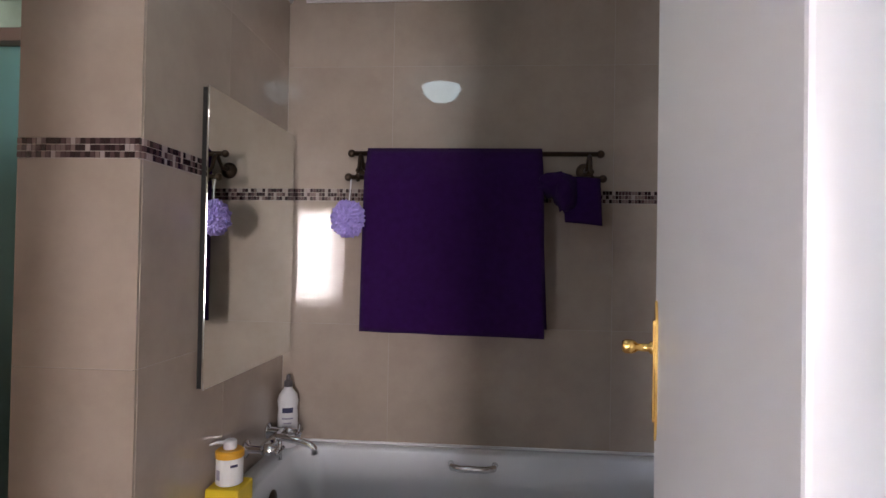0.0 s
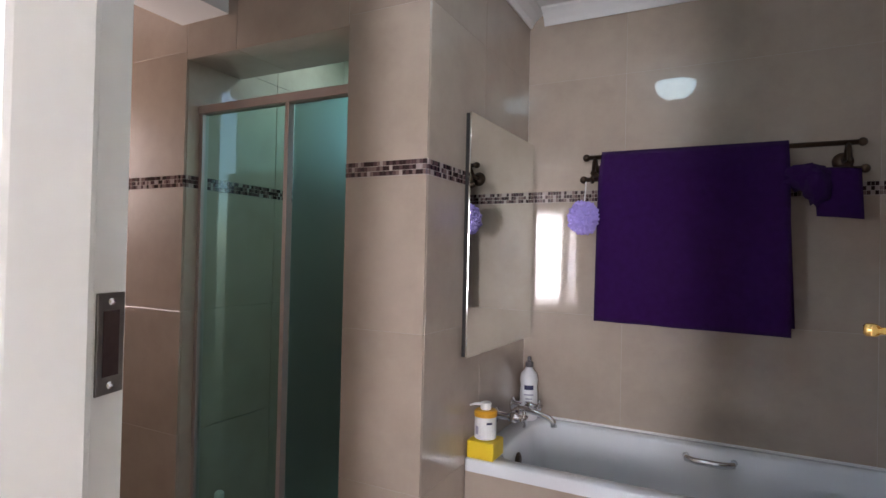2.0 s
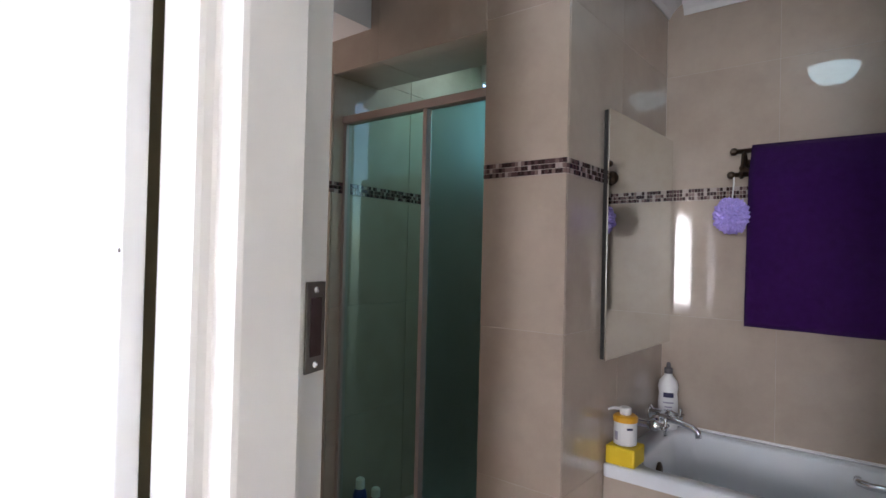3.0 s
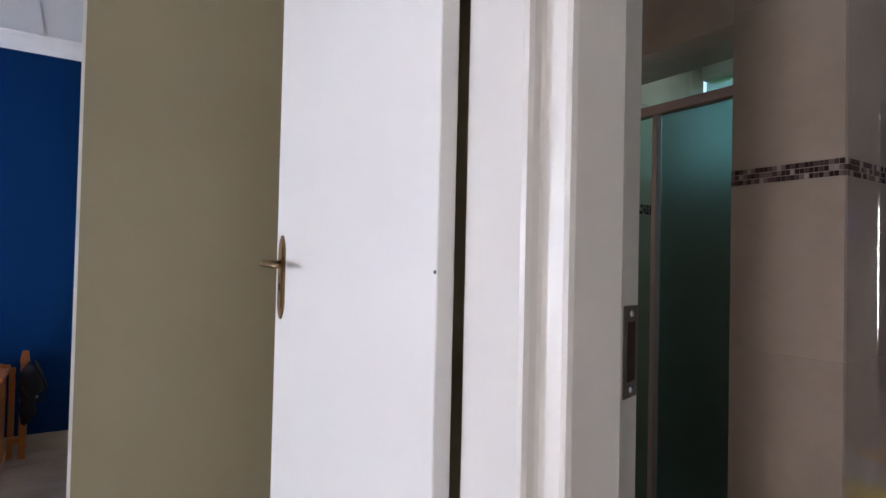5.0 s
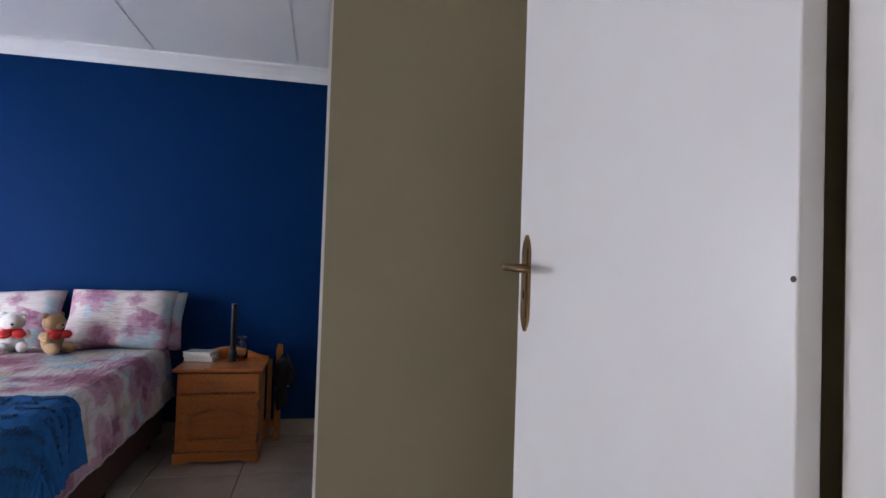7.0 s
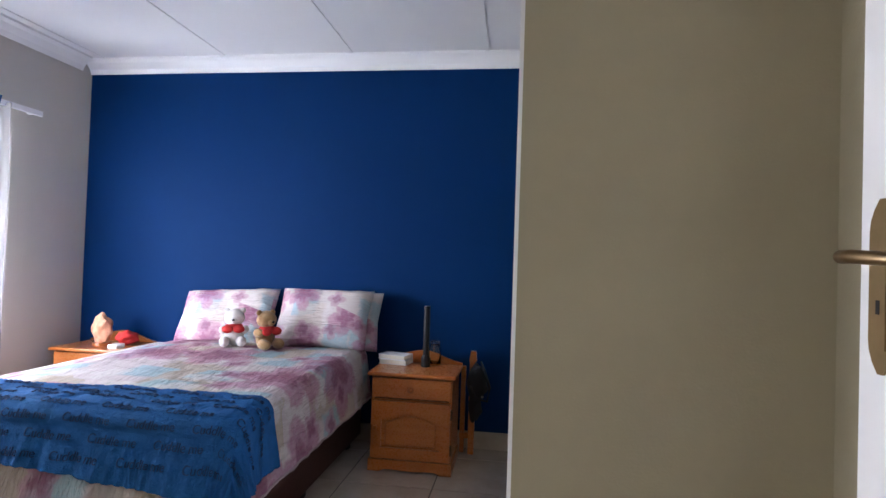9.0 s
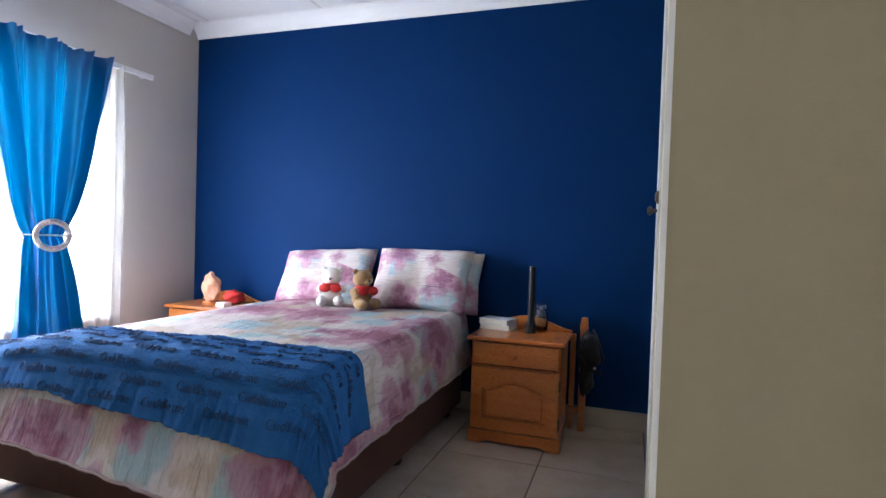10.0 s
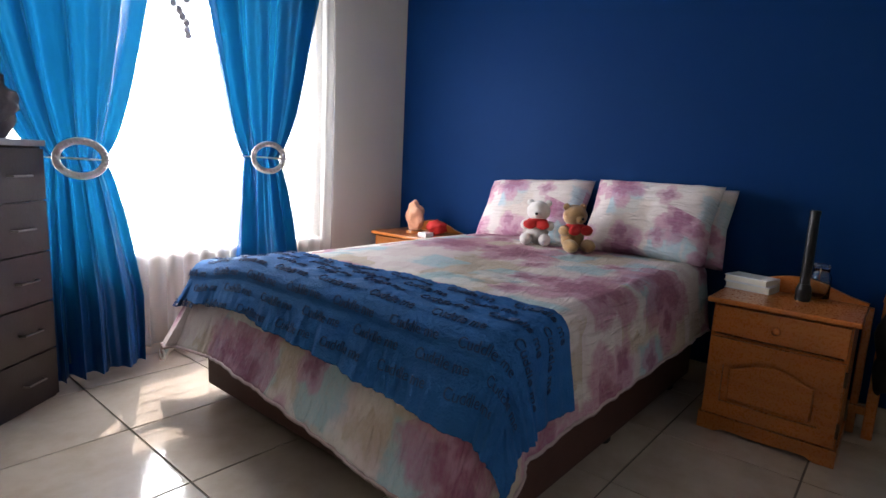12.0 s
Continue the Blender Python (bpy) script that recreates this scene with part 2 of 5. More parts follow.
PILLOW = cloth_print("floral_pillow_cotton", (0.64, 0.575, 0.555), [
    ("square", (0.33, 0.50, 0.58), None, 4.4, 0.36, 0.45, (1.3, 0.2)), ("square", (0.56, 0.47, 0.42), None, 4.0, 0.34, 0.4, (7.1, 1.6)),
    ("flower", (0.47, 0.22, 0.32), (0.30, 0.09, 0.19), 4.0, 0.46, 0.6, (0.4, 2.2)), ("butterfly", (0.50, 0.30, 0.37), (0.30, 0.12, 0.20), 6.0, 0.36, 0.35, (2.6, 5.3))], False)


def sheer(name, color, clear, rough=0.9):
    """Thin cloth: part of the light goes straight through, part is scattered to the far side."""
    m = bpy.data.materials.new(name)
    m.use_nodes = True
    n, l = m.node_tree.nodes, m.node_tree.links
    n.remove(n["Principled BSDF"])
    d, t, c = n.new("ShaderNodeBsdfDiffuse"), n.new("ShaderNodeBsdfTranslucent"), n.new("ShaderNodeBsdfTransparent")
    for node in (d, t):
        node.inputs["Color"].default_value = (*color, 1)
    a, b = n.new("ShaderNodeMixShader"), n.new("ShaderNodeMixShader")
    a.inputs[0].default_value, b.inputs[0].default_value = 0.6, clear
    l.new(d.outputs[0], a.inputs[1])
    l.new(t.outputs[0], a.inputs[2])
    l.new(a.outputs[0], b.inputs[1])
    l.new(c.outputs[0], b.inputs[2])
    l.new(b.outputs[0], n["Material Output"].inputs["Surface"])
    return m


VOILE = sheer("lined_voile", (0.88, 0.87, 0.85), 0.22)
NET = sheer("white_voile", (0.88, 0.87, 0.85), 0.70)
SATIN = bpy.data.materials.new("blue_satin")
SATIN.use_nodes = True
_n3, _l3 = SATIN.node_tree.nodes, SATIN.node_tree.links
_p = _n3["Principled BSDF"]
_p.inputs["Base Color"].default_value, _p.inputs["Roughness"].default_value = (0.003, 0.060, 0.215, 1), 0.36
_tr, _ms = _n3.new("ShaderNodeBsdfTranslucent"), _n3.new("ShaderNodeMixShader")
_tr.inputs["Color"].default_value, _ms.inputs[0].default_value = (0.002, 0.19, 0.42, 1), 0.062
_wv = _n3.new("ShaderNodeTexNoise")
_wv.inputs["Scale"].default_value = 220
_bp = _n3.new("ShaderNodeBump")
_bp.inputs["Strength"].default_value, _bp.inputs["Distance"].default_value = 0.15, 0.002
_l3.new(_wv.outputs["Fac"], _bp.inputs["Height"])
_l3.new(_bp.outputs["Normal"], _p.inputs["Normal"])
_l3.new(_p.outputs[0], _ms.inputs[1])
_l3.new(_tr.outputs[0], _ms.inputs[2])
_l3.new(_ms.outputs[0], _n3["Material Output"].inputs["Surface"])


def glass(name, color, rough, ior=1.45):
    m = bpy.data.materials.new(name)
    m.use_nodes = True
    b = m.node_tree.nodes["Principled BSDF"]
    b.inputs["Base Color"].default_value = (*color, 1)
    b.inputs["Roughness"].default_value, b.inputs["IOR"].default_value, b.inputs["Transmission Weight"].default_value = rough, ior, 1.0
    return m


CLEAR = glass("clear_glass", (0.70, 0.90, 0.80), 0.02, 1.12)
PANE = glass("window_glass", (0.97, 0.99, 0.98), 0.0, 1.05)
FROST = glass("teal_frosted_glass", (0.36, 0.50, 0.48), 0.6, 1.2)
OBSCURE = sheer("obscure_green_glass", (0.50, 0.82, 0.62), 0.25)
JAR = glass("jar_glass", (0.95, 0.97, 0.97), 0.02, 1.4)
MIRROR = mat("silvered_mirror", (0.86, 0.88, 0.85), 0.015, 1.0, var=0.0)
LAMPGLASS = bpy.data.materials.new("opal_lamp_glass")
LAMPGLASS.use_nodes = True
_lp = LAMPGLASS.node_tree.nodes["Principled BSDF"]
_lp.inputs["Base Color"].default_value, _lp.inputs["Roughness"].default_value = (0.85, 0.9, 0.9, 1), 0.2
_lp.inputs["Emission Color"].default_value, _lp.inputs["Emission Strength"].default_value = (0.75, 1.0, 1.0, 1), 2.0
LAMPDIM = mat("opal_glass_unlit", (0.75, 0.82, 0.82), 0.2)

# ---- mesh tools ----


def empty(name, at=(0, 0, 0), rz=0):
    ob = new(name)
    ob.matrix_world = pose(*at, 0, 0, rz)
    return ob


def part(name, bm, material, parent=None, label="", smooth=False, bevel=0.0):
    me = bpy.data.meshes.new(name)
    bmesh.ops.recalc_face_normals(bm, faces=bm.faces)
    if smooth:
        for f in bm.faces:
            f.smooth = True
    bm.to_mesh(me)
    bm.free()
    for m in (material if isinstance(material, (list, tuple)) else [material]):
        me.materials.append(m)
    ob = new(name, me)
    ob.parent = parent
    if label:
        ob["label"] = label
    if bevel:
        b = ob.modifiers.new("bevel", "BEVEL")
        b.width, b.segments, b.limit_method = bevel, 2, "ANGLE"
    return ob


def box(x0, y0, z0, x1, y1, z1, bm=None):
    bm = bm or bmesh.new()
    g = bmesh.ops.create_cube(bm, size=1)
    for v in g["verts"]:
        v.co = Vector((x0 + (v.co.x + 0.5) * (x1 - x0), y0 + (v.co.y + 0.5) * (y1 - y0), z0 + (v.co.z + 0.5) * (z1 - z0)))
    return bm


def lathe(profile, n=24, axis="z", at=(0, 0, 0), bm=None, closed=True):
    """Turns (radius, height) pairs round an axis."""
    bm = bm or bmesh.new()
    rings = []
    for r, h in profile:
        ring = []
        for k in range(n):
            a = 2 * math.pi * k / n
            p = Vector((r * math.cos(a), r * math.sin(a), h))
            if axis == "x":
                p = Vector((p.z, p.x, p.y))
            elif axis == "y":
                p = Vector((p.x, p.z, p.y))
            ring.append(bm.verts.new(p + Vector(at)))
        rings.append(ring)
    for a, b in zip(rings, rings[1:]):
        for k in range(n):
            bm.faces.new((a[k], a[(k + 1) % n], b[(k + 1) % n], b[k]))
    if closed:
        bm.faces.new(rings[0])
        bm.faces.new(rings[-1])
    return bm


def tube(points, r, n=10, bm=None):
    """A round bar through the points."""
    bm = bm or bmesh.new()
    pts = [Vector(p) for p in points]
    rings = []
    for i, p in enumerate(pts):
        d = (pts[min(i + 1, len(pts) - 1)] - pts[max(i - 1, 0)]).normalized()
        q = d.to_track_quat("Z", "Y")
        rr = r[i] if isinstance(r, (list, tuple)) else r
        rings.append([bm.verts.new(p + q @ Vector((rr * math.cos(2 * math.pi * k / n), rr * math.sin(2 * math.pi * k / n), 0))) for k in range(n)])
    for a, b in zip(rings, rings[1:]):
        for k in range(n):
            bm.faces.new((a[k], a[(k + 1) % n], b[(k + 1) % n], b[k]))
    bm.faces.new(rings[0])
    bm.faces.new(rings[-1])
    return bm


def prism(outline, lo, hi, axis="z", bm=None):
    """An outline pushed along an axis: (x, y) for z, (x, z) for y, (y, z) for x."""
    bm = bm or bmesh.new()

    def at(u, v, w):
        return (u, v, w) if axis == "z" else (u, w, v) if axis == "y" else (w, u, v)

    a = [bm.verts.new(at(u, v, lo)) for u, v in outline]
    b = [bm.verts.new(at(u, v, hi)) for u, v in outline]
    bm.faces.new(a)
    bm.faces.new(b)
    for k in range(len(a)):
        j = (k + 1) % len(a)
        bm.faces.new((a[k], a[j], b[j], b[k]))
    return bm


def blob(at, size, bm=None, sub=3, rough=0.0, freq=8.0, mi=0):
    """An ellipsoid, lumpy by noise."""
    bm = bm or bmesh.new()
    before = set(bm.faces)
    g = bmesh.ops.create_icosphere(bm, subdivisions=sub, radius=1)
    for v in g["verts"]:
        k = 1 + rough * noise.noise(v.co * freq)
        v.co = Vector((at[0] + v.co.x * size[0] * k, at[1] + v.co.y * size[1] * k, at[2] + v.co.z * size[2] * k))
    for f in bm.faces:
        if f not in before:
            f.material_index = mi
    return bm


def sheet(fn, nu, nv, bm=None):
    """A grid of nu x nv cells; fn(u, v) with u, v in 0..1 gives each point."""
    bm = bm or bmesh.new()
    g = [[bm.verts.new(fn(i / nu, j / nv)) for j in range(nv + 1)] for i in range(nu + 1)]
    for i in range(nu):
        for j in range(nv):
            bm.faces.new((g[i][j], g[i + 1][j], g[i + 1][j + 1], g[i][j + 1]))
    return bm


def flat_map(ob, nv, wide, long):
    """Gives a sheet of nv cells across its second side the coordinates of the flat cloth, in metres."""
    uv = ob.data.uv_layers.new(name="cloth")
    nu = len(ob.data.vertices) // (nv + 1) - 1
    for loop in ob.data.loops:
        i, j = divmod(loop.vertex_index, nv + 1)
        uv.data[loop.index].uv = (wide * i / nu, long * j / nv)
    return ob


def thick(ob, t, offset=-1):
    s = ob.modifiers.new("thickness", "SOLIDIFY")
    s.thickness, s.offset = t, offset
    return ob


def setting(ob, label, category):
    return tagged(ob, label, category, kind="structure")


def wall(name, bm, material, label, category="wall"):
    return setting(part(name, bm, material), label, category)

# ---- structure: bedroom and lobby ----
BX, BY, CZ = -3.945, -3.370, 2.655    # blue wall, window wall, ceiling
floor = wall("floor", box(BX - 0.1, BY - 0.15, -0.12, 2.30, 2.9, -0.006), GROUT, "cream porcelain tiled floor with dark grout", "floor")
wall("wall_west", box(BX - 0.15, BY - 0.15, 0, BX, 0.6, CZ), BLUE, "royal blue painted bedroom wall", "wall")
WX0, WX1, WZ0, WZ1 = -3.12, -1.12, 0.55, 2.00
wb = box(BX, BY - 0.22, 0, WX0, BY, CZ)
VX0, VX1 = 0.98, 1.58
box(WX1, BY - 0.22, 0, VX0, BY, CZ, wb)
box(VX1, BY - 0.22, 0, 2.35, BY, CZ, wb)
box(VX0, BY - 0.22, 0, VX1, BY, WZ0, wb)
box(VX0, BY - 0.22, WZ1, VX1, BY, CZ, wb)
box(WX0, BY - 0.22, 0, WX1, BY, WZ0, wb)
box(WX0, BY - 0.22, WZ1, WX1, BY, CZ, wb)
wall("wall_south", wb, GREY, "stone grey painted wall with two windows")
wall("wall_east", box(2.20, BY, 0, 2.35, 0.53, CZ), KHAKI, "khaki painted wall")
wall("wall_north", box(-0.345, 0.47, 0, -0.278, 0.53, CZ, box(BX, 0.385, 0, -0.345, 0.53, CZ)), KHAKI, "khaki painted wall behind the open door")
wall("wall_lobby", box(0.90, 0.385, 0, 2.2, 0.53, CZ), KHAKI, "khaki painted wall beside the bathroom door")
wall("wall_lintel", box(-0.285, 0.385, 2.12, 0.90, 0.53, CZ), KHAKI, "khaki painted wall above the bathroom door")
wall("wall_partition", prism([(-1.22, 0.385), (-1.308, -0.140), (-1.314, -0.146), (-1.43, -0.146), (-1.43, 0.385)], 0, CZ), KHAKI, "khaki painted partition end with a worn white corner")
wall("trim_corner_bead", box(-1.3145, -0.1480, 0, -1.3065, -0.1400, CZ), CORN, "chipped white plaster corner bead", "trim")
cb = box(BX, BY, CZ, 2.2, 0.385, CZ + 0.1)
for y in (-3.22, -2.27, -1.33, -0.39):
    box(BX, y - 0.016, CZ - 0.006, 2.2, y + 0.016, CZ, cb)
wall("ceiling", cb, CEIL, "white board ceiling with cover strips", "ceiling")
COVE = [(0, 0), (0, -0.098), (0.010, -0.100), (0.024, -0.068), (0.058, -0.030), (0.082, -0.014), (0.086, 0)]


def cornice(name, x0, y0, x1, y1, z, inward):
    """A cove along a wall; inward points into the room."""
    if x0 == x1:
        bm = prism([(x0 + inward * a, z + b) for a, b in COVE], min(y0, y1), max(y0, y1), "y")
    else:
        bm = prism([(y0 + inward * a, z + b) for a, b in COVE], min(x0, x1), max(x0, x1), "x")
    return wall(name, bm, CORN, "white cove cornice", "cornice")


cornice("cornice_west", BX, BY, BX, 0.385, CZ - 0.001, 1)
cornice("cornice_south", BX + 0.1, BY, 2.2, BY, CZ - 0.001, 1)
for nm, b in (("baseboard_west", box(BX, BY, 0, BX + 0.012, 0.385, 0.112)), ("baseboard_south", box(BX + 0.013, BY, 0, 2.2, BY + 0.012, 0.112))):
    wall(nm, b, FLOORTILE, "cream tile skirting", "baseboard")

# ---- bathroom door frame ----
jl = prism([(-0.277, 0.50), (-0.277, 0.399), (-0.273, 0.392), (-0.084, 0.344), (-0.076, 0.346), (-0.073, 0.353), (-0.074, 0.366), (-0.071, 0.371), (-0.036, 0.373), (-0.029, 0.376), (-0.026, 0.383), (-0.0185, 0.462),
            (-0.0205, 0.469), (-0.0265, 0.473), (-0.037, 0.519), (-0.050, 0.526), (-0.085, 0.545), (-0.277, 0.545)], 0, 2.12)
frame_l = empty("door_frame", (0, 0, 0))
setting(frame_l, "cream enamelled steel door frame with a strike plate", "door frame")
part("jamb", jl, FRAME, frame_l)
part("jamb", prism([(0.768, 0.506), (0.762, 0.496), (0.764, 0.380), (0.772, 0.372), (0.99, 0.352), (0.995, 0.358), (0.995, 0.384), (0.899, 0.384), (0.899, 0.545), (0.830, 0.545), (0.826, 0.512)], 0, 2.12), FRAME, frame_l)
part("head", box(-0.284, 0.350, 2.06, 0.90, 0.545, 2.14), FRAME, frame_l)
# the strike plate lies on the slanting rebate of the jamb
def on_rebate(a0, a1, z0, z1, lo, hi):
    """A slab on the rebate: a along it, lo and hi off its face."""
    o, d = Vector((-0.0265, 0.473)), Vector((-0.0135, 0.046)).normalized()
    n = Vector((d.y, -d.x))
    return prism([tuple(o + d * a + n * h) for a, h in ((a0, lo), (a1, lo), (a1, hi), (a0, hi))], z0, z1)


strike = part("strike_plate", on_rebate(0.003, 0.046, 1.108, 1.232, 0.0005, 0.0035), STEEL, frame_l, "dull steel strike plate", bevel=0.001)
# slot not cut; its inner shade is the slab's dark rusty colour
part("slot", on_rebate(0.012, 0.037, 1.130, 1.210, 0.0036, 0.0042), mat("rusty_slot_shade", (0.035, 0.014, 0.012), 0.8), strike)
for z in (1.119, 1.221):
    part("screw", lathe([(0.0045, 0), (0.0045, 0.002), (0.002, 0.003)], 10, "x", (-0.0305, 0.497, z)), CHROME, strike)


def lever_door(name, width, label, thickness=0.042):
    """A flush door in its own frame of axes: hinge line at the origin, leaf along -x, thickness towards +y."""
    d = empty(name)
    tagged(d, label, "door")
    part("leaf", box(-width, 0, 0.012, 0, thickness, 2.03), WHITE, d, bevel=0.003)
    for z in (0.25, 1.75):
        part("hinge", lathe([(0.008, 0), (0.008, 0.10)], 10, "z", (0.006, thickness + 0.004, z)), STEEL, d)
    return d


def plate(d, x, y, z, length, side, knob):
    """An escutcheon with pointed ends on the face at y; side -1 faces -y."""
    out = [(0.021 * min(1, (min(t, 1 - t) / 0.16 + 0.05)) ** 0.55, (t - 0.5) * length) for t in [k / 16 for k in range(17)]]
    prof = [(x + a, z + b) for a, b in out] + [(x - a, z + b) for a, b in reversed(out)]
    mat_p = BRASS if knob else OLDBRASS
    p = part("handle_plate", prism(prof, min(y, y + side * 0.004), max(y, y + side * 0.004), "y"), mat_p, d, "brass handle plate with pointed ends")
    part("rib", prism([(x - 0.012, z - length * 0.36), (x + 0.012, z - length * 0.36), (x + 0.012, z + length * 0.36), (x - 0.012, z + length * 0.36)], min(y + side * 0.0042, y + side * 0.007), max(y + side * 0.0042, y + side * 0.007), "y"), mat_p, p)
    zl = z + length * 0.16
    if knob:
        part("knob", lathe([(0.012, 0.0), (0.012, 0.008), (0.008, 0.012), (0.0075, 0.045), (0.011, 0.05), (0.014, 0.058), (0.014, 0.074), (0.009, 0.080)], 16, "y", (x, y, zl)) if side > 0 else
             lathe([(0.011, -0.004), (0.011, -0.010), (0.007, -0.013), (0.0065, -0.030), (0.010, -0.034), (0.012, -0.039), (0.012, -0.050), (0.008, -0.055)], 16, "y", (x, y, zl)), BRASS, d, "polished brass knob", smooth=True)
    else:
        part("lever", tube([(x, y, zl), (x, y + side * 0.045, zl), (x + 0.006, y + side * 0.054, zl), (x + 0.03, y + side * 0.056, zl), (x + 0.095, y + side * 0.052, zl - 0.004), (x + 0.108, y + side * 0.048, zl - 0.005)],
                           [0.009, 0.008, 0.0085, 0.0085, 0.0075, 0.005], 12), OLDBRASS, d, "brass lever handle", smooth=True)
        # no hole is cut: a dark slab carries the keyhole's shade
        part("keyhole", box(x - 0.003, min(y, y + side * 0.0078), z - length * 0.16, x + 0.003, max(y, y + side * 0.0078), z - length * 0.08), DARK, p)


open_door = lever_door("bedroom_door", 0.722, "white painted flush door standing open against the wall", 0.036)
plate(open_door, -0.678, 0, 1.234, 0.214, -1, False)
# small raised dark disc, its colour stands for the shade in a dent
part("dent_shade_dot", lathe([(0.0035, -0.0008), (0.0035, 0.0)], 10, "y", (-0.005, 0, 1.268)), GROUT, open_door)
open_door.matrix_world = pose(-0.287, 0.347, 0, 0, 0, 3.7)
bath_door = lever_door("bathroom_door", 0.775, "white painted door opened into the bathroom with a brass knob", 0.030)
plate(bath_door, -0.738, 0, 1.137, 0.228, -1, True)
bath_door.matrix_world = pose(0.740, 0.548, 0, 0, 0, 256.9)

# ---- window ----
win = empty("window_1", (0, 0, 0))
setting(win, "white steel window with burglar bars, bright daylight behind", "window")
part("window_sill", box(WX0 - 0.05, BY - 0.12, WZ0 - 0.03, WX1 + 0.05, BY + 0.05, WZ0 + 0.002), CORN, win, bevel=0.004)
YW = BY - 0.17
for x0, x1 in ((WX0, WX0 + 0.04), (-2.14, -2.10), (WX1 - 0.04, WX1)):
    part("window_frame", box(x0, YW - 0.02, WZ0, x1, YW + 0.02, WZ1), WHITE, win)
for z0, z1 in ((WZ0, WZ0 + 0.04), (1.62, 1.65), (WZ1 - 0.04, WZ1)):
    part("window_frame", box(WX0 + 0.04, YW - 0.018, z0, WX1 - 0.04, YW + 0.018, z1), WHITE, win)
for k in range(8):
    z = WZ0 + 0.16 + k * 0.16
    part("burglar_bar", box(WX0 + 0.04, YW + 0.03, z, WX1 - 0.04, YW + 0.036, z + 0.014), WHITE, win)
for k in range(5):
    x = WX0 + 0.33 + k * 0.335
    part("burglar_bar", box(x, YW + 0.0365, WZ0, x + 0.012, YW + 0.0425, WZ1), WHITE, win)
for x0, x1 in ((WX0 + 0.04, -2.14), (-2.10, WX1 - 0.04)):
    for z0, z1 in ((WZ0 + 0.04, 1.62), (1.65, WZ1 - 0.04)):
        pn = part("pane", box(x0, YW - 0.003, z0, x1, YW + 0.003, z1), PANE, win)
        pn.visible_shadow = False
ground = wall("ground", box(-60, -80, -0.40, 60, BY - 0.5, -0.30), GRASS, "dry lawn outside the window", "ground")

# ---- structure: bathroom ----
PY, MX, KY, BZ = 1.59, -0.20, 2.565, 2.43       # pier face, mirror wall, back wall, ceiling


def band_rows(z0, z1):
    rows = []
    for a, b in ((0.0, 0.53), (0.53, 1.035), (1.035, 1.540), (1.590, 2.095), (2.095, 2.6)):
        a, b = max(a, z0), min(b, z1)
        if b - a > 0.02:
            rows.append((a, b))
    return rows


w_back = wall("wall_bath_back", box(MX - 0.02, KY + 0.0012, 0, 1.75, KY + 0.15, BZ), GROUT_W, "beige porcelain tiled bathroom wall")
w_mir = wall("wall_mirror", box(-0.30, PY + 0.01, 0, MX - 0.0012, KY + 0.0011, BZ), GROUT_W, "beige porcelain tiled wall with a mosaic band")
w_pier = wall("wall_pier", box(-0.515 + 0.008, PY + 0.0012, 0, MX - 0.008, PY + 0.10, BZ), GROUT_W, "beige porcelain tiled pier")
w_left = wall("wall_shower_front", box(-2.35, PY + 0.0012, 0, -1.338, PY + 0.10, BZ), GROUT_W, "beige porcelain tiled wall beside the shower")
w_beam = wall("wall_shower_beam", box(-1.33, PY + 0.0012, 2.068, -0.515, PY + 0.28, BZ), GROUT_W, "tiled beam above the shower")
w_sleft = wall("wall_shower_left", box(-1.45, PY + 0.10, 0, -1.338, 2.75, BZ), GROUT_W, "beige porcelain tiled shower wall")
w_sback = wall("wall_shower_back", box(-1.338, 2.72, 0, -0.30, 2.85, 1.80), GROUT_W, "beige porcelain tiled shower wall")
wall("wall_shower_top", box(-1.338, 2.72, 2.32, -0.30, 2.85, BZ), GREY, "painted wall above the shower window")
# west wall, out of view; the opening is added for the warm fill lamp
bwm = box(-2.50, 0.53, 0, -2.35, 1.25, BZ)
box(-2.50, 1.55, 0, -2.35, 1.69, BZ, bwm)
box(-2.50, 1.25, 0, -2.35, 1.55, 1.40, bwm)
box(-2.50, 1.25, 2.0, -2.35, 1.55, BZ, bwm)
wall("wall_bath_west", bwm, WALLTILE, "beige tiled bathroom wall with an added opening for the fill lamp")
wall("wall_bath_east", box(1.6, 0.53, 0, 1.75, KY, BZ), WALLTILE, "beige tiled bathroom wall")
wall("wall_bath_south", box(-2.35, 0.53, 0, -0.281, 0.545, BZ), WALLTILE, "beige tiled wall beside the door")
wall("wall_bath_south_east", box(0.90, 0.53, 0, 1.6, 0.545, BZ), WALLTILE, "beige tiled wall behind the door")
wall("wall_bath_over_door", box(-0.281, 0.53, 2.141, 0.90, 0.545, BZ), WALLTILE, "beige tiled wall over the door")
wall("ceiling_bath", box(-2.5, 0.53, BZ, 1.75, 2.9, BZ + 0.1), CEIL, "white bathroom ceiling", "ceiling")
wall("ceiling_beam_bath", box(-1.362, 0.546, 2.205, -1.098, PY - 0.001, BZ - 0.001), CEIL, "boxed-in white beam under the bathroom ceiling", "beam")
for nm, b in (("cornice_bath_back", prism([(KY - a * 0.78, BZ - 0.001 + c * 0.68) for a, c in COVE], MX + 0.07, 1.6, "x")), ("cornice_bath_side", prism([(MX + a * 0.78, BZ - 0.001 + c * 0.68) for a, c in COVE], PY, KY, "y"))):
    wall(nm, b, CORN, "white cove cornice", "cornice")
sw = setting(empty("window_3"), "small shower window of greenish obscure glass", "window")
